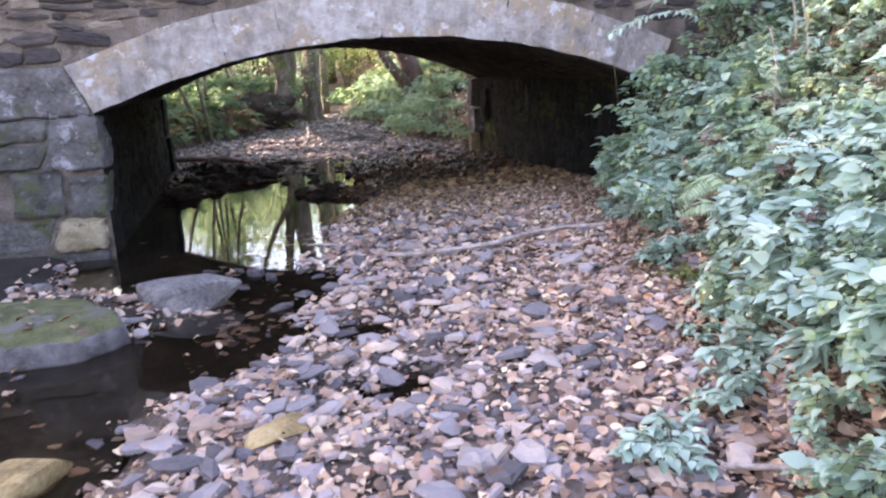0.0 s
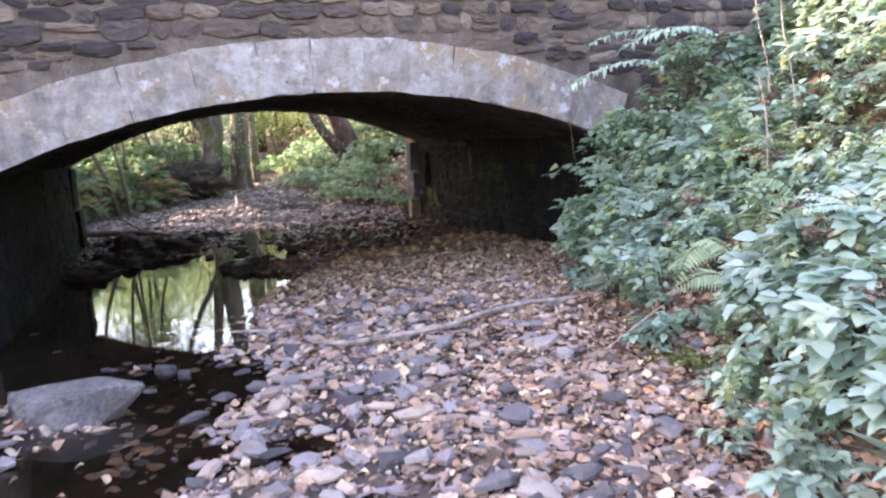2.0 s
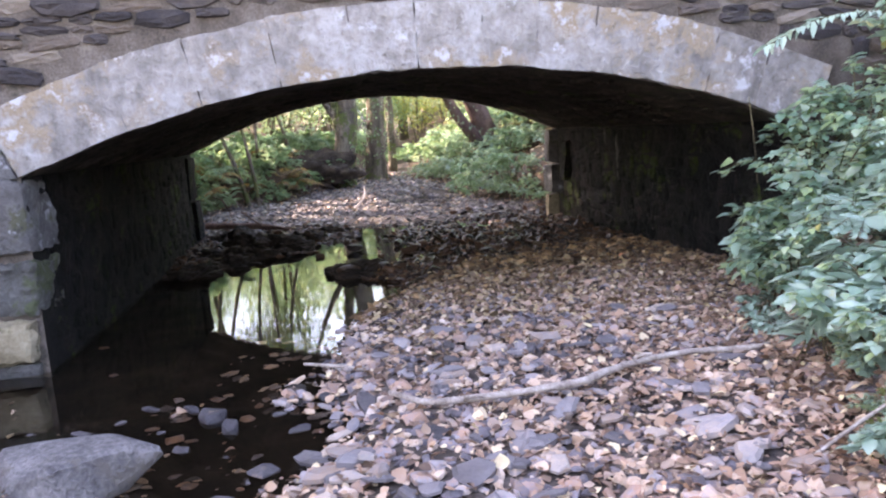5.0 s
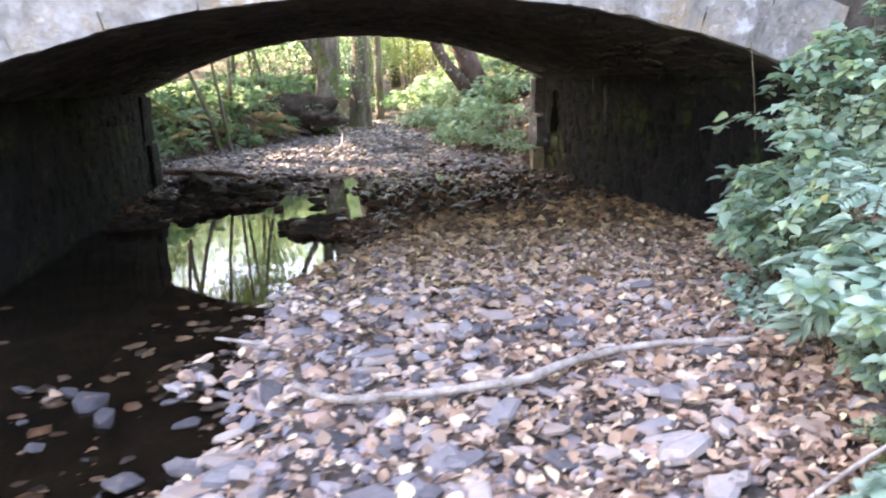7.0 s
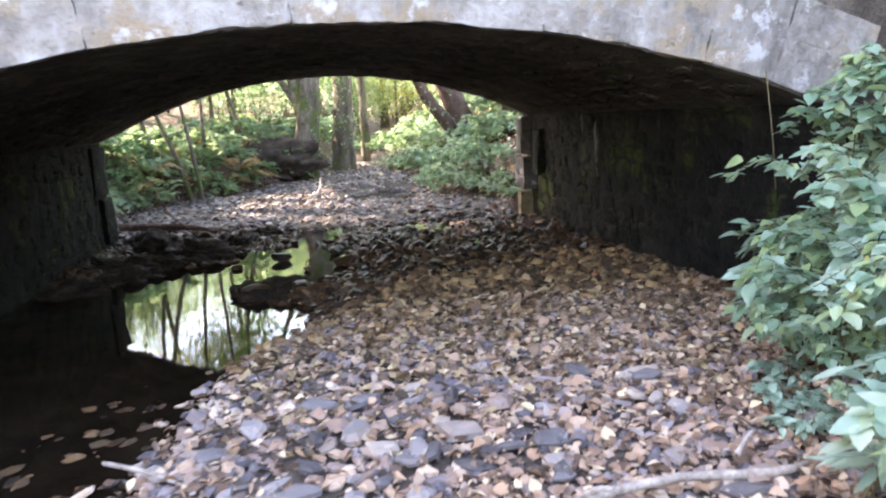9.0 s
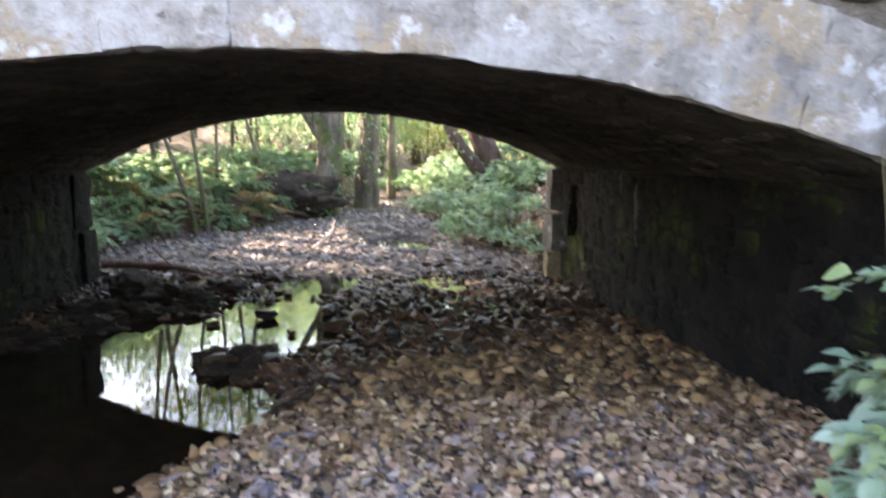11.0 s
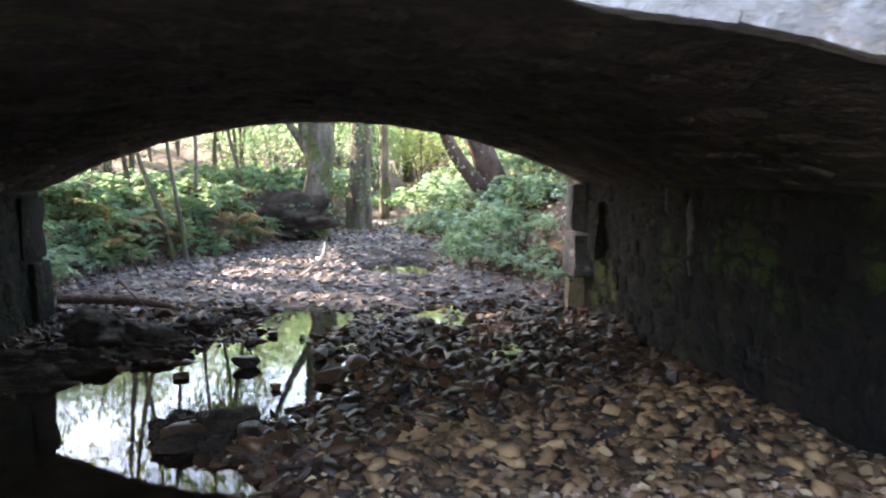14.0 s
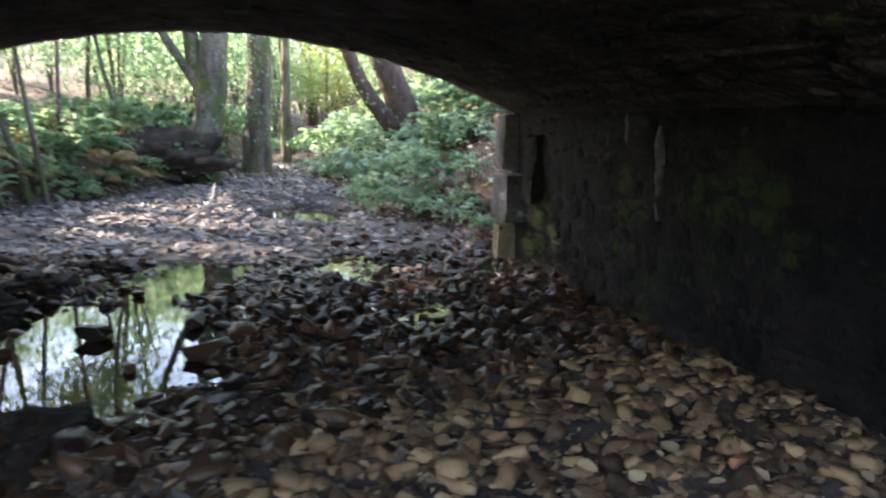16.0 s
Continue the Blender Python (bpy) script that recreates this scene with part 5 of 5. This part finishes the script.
for x, y, sx, sy, sz, k in [(-2.55, 13.75, 0.95, 0.7, 0.46, 71), (-1.95, 13.15, 0.75, 0.5, 0.30, 72), (-2.75, 12.75, 0.8, 0.6, 0.32, 73), (-2.2, 12.75, 0.5, 0.4, 0.22, 74), (-1.75, 14.0, 0.6, 0.45, 0.28, 75),
                           (-2.9, 14.3, 0.6, 0.5, 0.36, 76), (-1.35, 14.75, 0.4, 0.3, 0.2, 77), (-2.6, 12.15, 0.55, 0.4, 0.22, 78), (-0.95, 10.75, 0.62, 0.5, 0.24, 79), (-1.25, 11.0, 0.4, 0.34, 0.16, 80), (-3.0, 11.6, 0.5, 0.5, 0.24, 81)]:
    rock("muddy_mound", "low dark muddy rock beside the pool", "rock", (x, y, 0.0), (sx, sy, sz), k, M_MUD, k * 37, 0.5)
rock("root_mound", "dark undercut bank of soil and roots", "bank", (-2.0, 21.8, 0.52), (2.3, 1.2, 1.0), 16, M_SOIL, 8, 0.58)
rock("earth_mound", "rubbly earth slope beside the far abutment", "bank", (3.0, 16.0, 0.3), (1.1, 1.4, 0.9), 18, M_BANK, 20, 0.3)


def branch(name, label, pts, radii, material=M_TWIG, seed=0):
    ob = new(name, data_of(name, *tube(spline(pts, 40), radii, 10, 0.14, seed), material))
    return tagged(ob, label, "branch")


fallen = thing("fallen_branch", "bare pale fallen branch lying on the gravel", "branch", at=(0.0, 6.15, 0.178))
BRANCH = [(-1.06, 6.24, 0.155), (-0.88, 6.05, 0.15), (-0.62, 6.01, 0.155), (-0.36, 6.01, 0.16), (-0.08, 6.03, 0.168), (0.08, 6.12, 0.172), (0.35, 6.22, 0.18), (0.65, 6.25, 0.185), (0.92, 6.2, 0.185), (1.08, 6.22, 0.19)]
bare_limb = child("limb", data_of("limb", *tube(spline(np.array(BRANCH) - (0, 6.15, 0.15), 60), [0.013, 0.018, 0.018, 0.020, 0.024, 0.018, 0.016, 0.018, 0.011], 12, 0.16, 1), M_TWIG), fallen)
for p, q, rad in (((0.28, 6.22, 0.19), (0.36, 6.16, 0.23), 0.012), ((-0.7, 6.0, 0.16), (-0.62, 5.92, 0.19), 0.010), ((0.88, 6.33, 0.20), (1.0, 6.42, 0.24), 0.012)):
    mid = (np.array(p) + q) / 2 + (0, 0, 0.01)
    child("twig_stub", data_of("twig_stub", *tube(spline(np.array([p, mid, q]) - (0, 6.15, 0.15), 6), [rad, rad * 0.6], 7, 0.1, 4), M_TWIG), bare_limb)
for k in range(10):
    q = np.random.default_rng(500 + k)
    y = q.uniform(17.4, 22.2)
    x = float(foot(LEFT_FOOT, y)) - 0.35
    z = z_at(x, y)
    branch("root", "bare root hanging from the undercut bank", [(x - 0.2, y, z + 0.05), (x + 0.05, y + q.uniform(-0.5, 0.5), z + q.uniform(-0.1, 0.06)), (x + q.uniform(0.1, 0.4), y + q.uniform(-0.9, 0.9), z - q.uniform(0.1, 0.3)), (x + q.uniform(0.2, 0.5), y + q.uniform(-1.3, 1.3), max(z - 0.6, 0.12))],
           [0.03, 0.025, 0.018, 0.008], M_BARK_RED, 20 + k)
branch("log", "dark drifted log wedged against the abutment", [(-3.3, 14.75, 0.26), (-2.9, 14.85, 0.22), (-2.4, 14.8, 0.18), (-2.0, 14.6, 0.12)], [0.05, 0.055, 0.045, 0.02], M_BARK_RED, 61)
branch("dead_stick", "bare stick propped on dark rocks", [(-2.75, 15.0, 0.42), (-2.55, 14.75, 0.30), (-2.3, 14.5, 0.14)], [0.014, 0.012, 0.008], M_BARK_RED, 62)
branch("twig", "thin dry twig at the water's edge", [(-1.55, 7.34, 0.06), (-1.32, 7.14, 0.08), (-1.15, 6.96, 0.09)], [0.010, 0.012, 0.006], M_TWIG, 2)
branch("dead_stick", "dead stick leaning on the bank", [(0.50, 4.97, 0.17), (0.72, 5.0, 0.27), (0.97, 5.0, 0.40)], [0.007, 0.008, 0.006], M_TWIG, 3)
branch("hanging_root", "thin root hanging from the arch", [(1.97, 7.955, 1.60), (1.975, 7.93, 1.45), (1.985, 7.90, 1.2), (1.99, 7.88, 0.95)], [0.0035, 0.003, 0.0025], M_STEM, 4)
branch("dead_stick", "dead stick lying among stones at the bank", [(-0.42, 2.35, 0.16), (-0.2, 2.2, 0.19), (0.1, 2.0, 0.26)], [0.014, 0.012, 0.008], M_TWIG, 8)
for k, (x, y, tall, lean) in enumerate([(1.75, 5.0, 1.0, 0.05), (2.3, 5.3, 1.2, -0.08), (2.6, 4.4, 1.2, 0.06), (2.05, 4.1, 0.9, 0.12), (2.9, 6.2, 1.1, -0.1)]):
    z = z_at(x, y)
    branch("bare_stem", "thin pale bare stem standing among the brambles", [(x, y, z - 0.05), (x + lean * 0.4, y, z + tall * 0.4), (x + lean, y + 0.05, z + tall * 0.75), (x + lean * 0.6, y + 0.1, z + tall)], [0.006, 0.005, 0.003], M_TWIG, 40 + k)
for k, pts in enumerate([[(2.7, 6.9, 1.75), (2.0, 6.5, 2.0), (1.45, 6.3, 1.98), (1.05, 6.2, 1.84)], [(2.9, 6.6, 1.9), (2.3, 6.2, 2.2), (1.75, 6.0, 2.2), (1.35, 5.95, 2.08)], [(3.0, 7.2, 2.0), (2.5, 7.0, 2.3), (1.95, 6.9, 2.3), (1.6, 6.85, 2.2)]]):
    spray = thing("leafy_spray", "arching leafy spray reaching over the wall", "branch", "leafy sprays", at=pts[0])
    line = spline(np.array(pts) - pts[0], 30)
    child("stem", data_of("stem", *tube(line, [0.006, 0.002], 5), M_STEM), spray)
    q = np.random.default_rng(700 + k)
    at, yaw, size = [], [], []
    line = spline(line, 48)
    for i in range(14, 48):
        for side in (-1, 1):
            at.append(line[i]), yaw.append(math.pi / 2 + side * q.uniform(0.8, 1.2)), size.append(q.uniform(0.06, 0.11))
    v, f = stamped([leaf_shape(0.32, 0.06, 0.2)], at, turns(np.array(yaw), q.normal(-0.3, 0.25, len(at)), q.normal(0, 0.3, len(at))), np.array(size))
    child("foliage", data_of("foliage", v, f, M_LEAF_B), spray)
PINNATE = []
for k in range(3):
    q = np.random.default_rng(720 + k)
    at, yaw, pitch, size, limbs = [], [], [], [], []
    for j in range(7):
        a = q.uniform(0, 6.28)
        l = q.uniform(0.22, 0.36)
        line = spline([(0, 0, 0), (0.35 * l * math.cos(a), 0.35 * l * math.sin(a), 0.22), (l * math.cos(a), l * math.sin(a), 0.26 + q.uniform(-0.08, 0.05))], 18)
        limbs.append(tube(line, [0.003, 0.001], 4))
        for i in range(6, 18):
            for side in (-1, 1):
                at.append(line[i]), yaw.append(a - math.pi / 2 + side * 1.2), pitch.append(q.normal(-0.15, 0.12)), size.append((0.018, 0.055, 0.03))
    v, f = stamped([leaf_shape(0.75, 0.05, 0.15)], at, turns(np.array(yaw), np.array(pitch), np.zeros(len(at))), np.array(size) * (1.6, 1, 1))
    sv, sf = joined(limbs)
    sf[sf % len(limbs[0][0]) == len(limbs[0][0]) - 2] = len(limbs[0][0]) - 2
    PINNATE.append(shrub("vetch", "pale feathery plant with paired leaflets on the bank", "plant", "feathery plants", (data_of("stem", sv, sf, M_STEM), data_of("foliage", v, f, M_LEAF_B))))
for k, (x, y, up, sc) in enumerate([(1.62, 6.55, 0.34, 1.0), (1.55, 6.1, 0.30, 0.9), (1.75, 6.9, 0.45, 1.0), (1.5, 5.7, 0.30, 0.9), (1.9, 5.0, 0.38, 1.0), (2.2, 6.3, 0.42, 1.0), (1.0, 3.6, 0.3, 0.9), (2.4, 5.2, 0.4, 1.1)]):
    put(PINNATE[k % 3], pose(x, y, z_at(x, y) + up - 0.1, 0, -20, k * 73), sc)
branch("driftwood", "forked driftwood stick on far gravel", [(-0.9, 16.8, 0.14), (-0.72, 17.6, 0.2), (-0.62, 18.3, 0.3), (-0.6, 18.7, 0.45)], [0.02, 0.018, 0.01], M_TWIG, 5)
branch("dead_stick", "dead pale stem leaning by the abutment", [(2.45, 16.6, 0.3), (2.7, 16.6, 0.75), (2.85, 16.5, 1.2)], [0.008, 0.009, 0.005], M_TWIG, 6)

# ---- loose stones and fallen leaves ----
def cobble(seed, flat):
    q = np.random.default_rng(seed)
    d = q.normal(0, 1, (15, 3))
    d /= np.linalg.norm(d, axis=1)[:, None]
    bm = bmesh.new()
    for v in d * 0.5 * q.uniform(0.75, 1.1, (15, 1)) * (1, q.uniform(0.55, 0.9), flat):
        bm.verts.new(v)
    res = bmesh.ops.convex_hull(bm, input=bm.verts[:])
    bmesh.ops.delete(bm, geom=list({g for g in res["geom_interior"] + res["geom_unused"] if isinstance(g, bmesh.types.BMVert)}), context="VERTS")
    bmesh.ops.recalc_face_normals(bm, faces=bm.faces[:])
    return arrays_of(bm)


COBBLES = [cobble(450 + k, 0.35 + 0.06 * (k % 5)) for k in range(14)]
STONES = [flat_stone(400 + k, 6 + k % 3, 0.13 + 0.035 * (k % 4), 0.45) for k in range(10)]


def strewn(n, x0, x1, y0, y1, sizes, margin, seed, low=-0.12, keep=None):
    """Places on the open bed between the banks."""
    r = np.random.default_rng(seed)
    x, y = r.uniform(x0, x1, n), r.uniform(y0, y1, n)
    ok = (x < foot(RIGHT_FOOT, y) + margin) & (x > foot(LEFT_FOOT, y) - margin)
    under = (y > 7.9) & (y < 14.7)
    ok &= ~under | ((x > LEFT + 0.05) & (x < RIGHT - 0.03))
    d = beyond_pool(x, y)
    ok &= d > low
    if keep is not None:
        ok &= keep(x, y, d, r)
    x, y = x[ok], y[ok]
    s = sizes[0] + (sizes[1] - sizes[0]) * r.power(0.65, len(x))
    return x, y, height(x, y), s, r


def stone_bed(name, label, n, box, sizes, seed, material, low=-0.1, margin=0.25, tilt=0.16, keep=None, sink=0.15, shapes=None, round_off=False):
    x, y, z, s, r = strewn(n, *box, sizes, margin, seed, low, keep)
    k = len(x)
    p = np.stack([x, y, z + s * (0.12 - sink) + r.uniform(0, 0.02, k)], 1)
    v, f = stamped(shapes or STONES + COBBLES[:6], p, turns(r.uniform(0, 6.28, k), r.normal(0, tilt, k), r.normal(0, tilt, k)), s)
    return tagged(new(name, data_of(name, v, f, material, round_off)), label, "stones", kind="stuff")


shore = lambda x, y, d, r: r.random(len(x)) < np.where(d < -0.06, np.where((wave(x, y, 19, 0.4) > 0.12) & (x > -2.3) & (y > 4.6) & (y < 7.3), 0.75, 0.10), np.where(d < 0.05, 0.5, 1.0)) * np.where(x < -2.5, 0.12, 1.0) * np.clip((9.3 + 0.5 * wave(x, y, 16, 0.6) - y) / 0.6, 0, 1) * smooth(-2.2, 0.5, y + wave(x, y, 17, 0.8))
stone_bed("gravel", "flat grey and brown slate gravel", 27000, (-4.0, 2.3, -2.5, 9.7), (0.02, 0.16), 21, M_STONE, -0.7, keep=shore, tilt=0.3)
# past DEEP the floor turns to wet stone with shade in its colour
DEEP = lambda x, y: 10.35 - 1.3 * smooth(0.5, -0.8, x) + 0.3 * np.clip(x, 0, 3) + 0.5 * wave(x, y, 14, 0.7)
stone_bed("vault_gravel", "brown gravel and cobbles under the bridge", 9000, (-3.3, 2.35, 8.2, 14.6), (0.03, 0.21), 22, M_VAULTSTONE, -0.04, tilt=0.3, round_off=True, shapes=COBBLES + STONES[:5], keep=lambda x, y, d, r: r.random(len(x)) < np.clip(1 - (y - DEEP(x, y)) / 0.8, 0.015, 1.0) * np.clip((y - 8.4 - 0.4 * wave(x, y, 16, 0.6)) / 0.7, 0, 1))
stone_bed("wet_gravel", "wet stones at the pool's edge, vault shade in their colour", 11000, (-3.6, 2.35, 9.5, 17.2), (0.03, 0.20), 23, M_WETSTONE, -0.22, tilt=0.5, shapes=COBBLES, keep=lambda x, y, d, r: ((y > DEEP(x, y)) | (d < 0.12)) & (r.random(len(x)) < np.where(d < 0, 0.06, 1.0)) & (y < 15.2 + 0.5 * wave(x, y, 18, 0.5)))
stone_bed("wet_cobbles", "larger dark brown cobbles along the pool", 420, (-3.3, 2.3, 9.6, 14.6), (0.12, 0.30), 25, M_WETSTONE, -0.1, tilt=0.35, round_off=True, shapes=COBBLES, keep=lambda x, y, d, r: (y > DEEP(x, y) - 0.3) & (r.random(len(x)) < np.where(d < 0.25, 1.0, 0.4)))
stone_bed("far_gravel", "pale gravel bar beyond the bridge", 13000, (-4.5, 2.6, 13.3, 27), (0.03, 0.18), 24, M_FARSTONE, -0.05, tilt=0.28, shapes=STONES + COBBLES, keep=lambda x, y, d, r: r.random(len(x)) < np.clip((y - 14.6 - 0.3 * wave(x, y, 18, 0.5)) / 1.0, 0, 1))


def leaf_fall(name, label, n, box, sizes, seed, material, margin, low, keep=None):
    x, y, z, s, r = strewn(n, *box, sizes, margin, seed, low, keep)
    k = len(x)
    p = np.stack([x, y, np.maximum(z, 0.004) + 0.012 + r.uniform(0, 0.034, k) * (np.maximum(z, 0) > 0.03)], 1)
    v, f = stamped(DRY, p, turns(r.uniform(0, 6.28, k), r.normal(0, 0.3, k), r.normal(0, 0.38, k)), s)
    return tagged(new(name, data_of(name, v, f, material)), label, "leaves", kind="stuff")


leaf_fall("fallen_leaves", "brown fallen leaves strewn over gravel", 58000, (-3.8, 3.0, -2.0, 9.4), (0.02, 0.07), 31, M_FALLEN, 1.6, 0.04, keep=lambda x, y, d, r: r.random(len(x)) < np.clip(0.34 + 0.42 * (x - 0.12 * (y - 3) + 1.6) + 0.3 * wave(x, y, 15, 0.5), 0.42, 1) * smooth(-1.8, 0.2, y + wave(x, y, 17, 0.8)))
leaf_fall("bank_leaves", "brown fallen leaves lodged on the near bank", 14000, (-1.2, 2.6, 0.3, 6.5), (0.03, 0.08), 35, M_FALLEN, 1.4, 0.05, keep=lambda x, y, d, r: x > foot(RIGHT_FOOT, y) - 0.1)
leaf_fall("vault_leaves", "fallen leaves under the arch", 8500, (-1.0, 2.35, 7.0, 12.0), (0.025, 0.075), 32, M_VAULTLEAF, 0.35, 0.1, keep=lambda x, y, d, r: r.random(len(x)) < np.clip(1.0 - (y - 8.8) / 2.2, 0, 1) * np.clip((y - 6.9) / 1.5, 0, 1))
leaf_fall("far_leaves", "fallen leaves on the far gravel", 14000, (-6.5, 4.0, 14.8, 26), (0.04, 0.10), 33, M_FALLEN, 2.2, 0.1, keep=lambda x, y, d, r: r.random(len(x)) < np.where((x > foot(RIGHT_FOOT, y)) | (x < foot(LEFT_FOOT, y)), 1.0, 0.12))
leaf_fall("floating_leaves", "pale leaves afloat on the brook", 60, (-4.5, -1.2, 3.0, 7.5), (0.05, 0.08), 34, M_FALLEN, 0.3, -0.6, keep=lambda x, y, d, r: d < -0.03)

# ---- pieces last: slabs of the bed and the stones of the walls ----
x, y, z, s, r = strewn(430, -3.0, 1.0, 2.2, 7.6, (0.11, 0.26), -0.05, 41, 0.02)
SLABS = [data_of("stone", *st, M_STONE_ONE, False) for st in STONES]
for i in range(min(300, len(x))):
    ob = child("stone", SLABS[i % 10], ground)
    ob.matrix_basis = pose(x[i], y[i], z[i] + 0.02 * s[i] + 0.034, r.normal(0, 9), r.normal(0, 9), r.uniform(0, 360))
    ob.scale = (s[i], s[i] * r.uniform(0.7, 1.0), s[i] * r.uniform(0.6, 1.0))

FACE = [data_of("rubble_stone", *st, M_RUBBLE, False) for st in RUBBLE]
rest, made = [], 0
r = np.random.default_rng(77)
for k, (x, z, l, h) in enumerate(courses(-6.5, 5.0, -0.1, 3.45, 42)):
    if not on_face(x, z, l, h):
        continue
    g = 0.002 + 0.014 * r.random()
    size = (max(l - g, 0.04) * r.uniform(1.02, 1.16), 0.14, max(h - g, 0.03) * r.uniform(1.0, 1.24))
    m = pose(x, NEAR + 0.062 + r.uniform(-0.022, 0.012), z + r.normal(0, 0.010), 0, r.normal(0, 5), 0)
    if -4.6 < x < 3.6 and z < 2.95 and made < 300:
        made += 1
        ob = child("rubble_stone", FACE[k % 18], bridge)
        ob.matrix_basis = Matrix.Translation(-bridge.location) @ m
        ob.scale = size
    else:
        rest.append(((x, NEAR + 0.066, z), size))
for x, z, l, h in courses(-6.0, 5.0, 0.0, 3.4, 43):
    if on_face(x, z, l, h) and (x < -3.9 or x > 2.9 or z > 1.6):
        rest.append(((x, FAR - 0.035, z), (l - 0.02, -0.14, h - 0.02)))
ps, ss = np.array([a for a, b in rest]), np.array([b for a, b in rest])
v, f = stamped(RUBBLE, local(ps), turns(np.zeros(len(ps)), np.zeros(len(ps)), np.zeros(len(ps))), ss)
child("rubble_facing", data_of("rubble_facing", v, f, M_RUBBLE_ALL), bridge)["kind"] = "stuff"

# the vault: inner walls and soffit of rough stones
ps, ss, yaws, rolls = [], [], [], []
for wall, seed, yaw in ((RIGHT + 0.052, 44, -math.pi / 2), (LEFT - 0.058, 45, math.pi / 2)):
    for y, z, l, h in courses(NEAR + 0.2, FAR - 0.3, -0.15, SPRING - 0.02, seed, (0.10, 0.24), (0.16, 0.5)):
        if y + l / 2 < FAR - 0.05 and y - l / 2 > NEAR:
            ps.append((wall + rng.uniform(-0.008, 0.008), y, z + rng.uniform(-0.02, 0.02))), ss.append((l * rng.uniform(1.0, 1.2), 0.14, h * rng.uniform(1.0, 1.25))), yaws.append(yaw + rng.normal(0, 0.025)), rolls.append(rng.normal(0, 0.08))
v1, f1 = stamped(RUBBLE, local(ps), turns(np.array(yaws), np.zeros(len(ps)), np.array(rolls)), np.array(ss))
child("wall_lining", data_of("wall_lining", v1, f1, M_TUNNEL), bridge, "damp rubble with moss and lime stains, shade in its colour")["kind"] = "stuff"
ps, ss, tilt = [], [], []
for y, u, l, h in courses(NEAR + 0.05, FAR - 0.05, -SPAN_ANGLE * RADIUS, SPAN_ANGLE * RADIUS, 46, (0.10, 0.26), (0.12, 0.6)):
    rad, mid, half = arch_at(y)
    a = u / RADIUS * half / SPAN_ANGLE
    if abs(u / RADIUS) > SPAN_ANGLE - 0.012 or y + l / 2 > FAR - 0.02 or y - l / 2 < NEAR + 0.02:
        continue
    ax, az_ = arch_point(a + rng.normal(0, 0.003), rad + 0.052 + rng.uniform(-0.010, 0.018), mid)
    ps.append((ax, y, az_)), ss.append((l + 0.01, 0.14, h + 0.012)), tilt.append(a + rng.normal(0, 0.06))
tilt = np.array(tilt)
# stone fronts (-y) turn down; long side along the vault
base = turns(np.full(len(tilt), math.pi / 2), np.zeros(len(tilt)), np.zeros(len(tilt)))
ca, sa = np.cos(tilt), np.sin(tilt)
o = np.zeros_like(ca)
cols = np.stack([np.stack([o, o + 1, o], -1), np.stack([sa, o, ca], -1), np.stack([ca, o, -sa], -1)], -1)
v2, f2 = stamped(RUBBLE, local(ps), cols, np.array(ss))
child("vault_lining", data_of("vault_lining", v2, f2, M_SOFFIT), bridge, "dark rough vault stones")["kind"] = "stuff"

for y, top, low, wide in ((11.80, 1.30, 0.72, 0.05), (12.24, 1.38, 1.18, 0.03)):
    pts = [(RIGHT - 0.012, y + 0.012 * math.sin(k * 2.1), top + (low - top) * k / 5 ) for k in range(6)]
    v, f = tube(spline(local(pts), 16), [wide * 0.5, wide, wide * 0.9, wide * 0.7, wide * 0.35], 8, 0.3, int(y * 10))
    v[:, 0] = (v[:, 0] - local(pts)[0, 0]) * 0.35 + local(pts)[0, 0]
    child("lime_streak", data_of("lime_streak", v, f, M_LIME), bridge, "pale lime seepage on the dark wall")
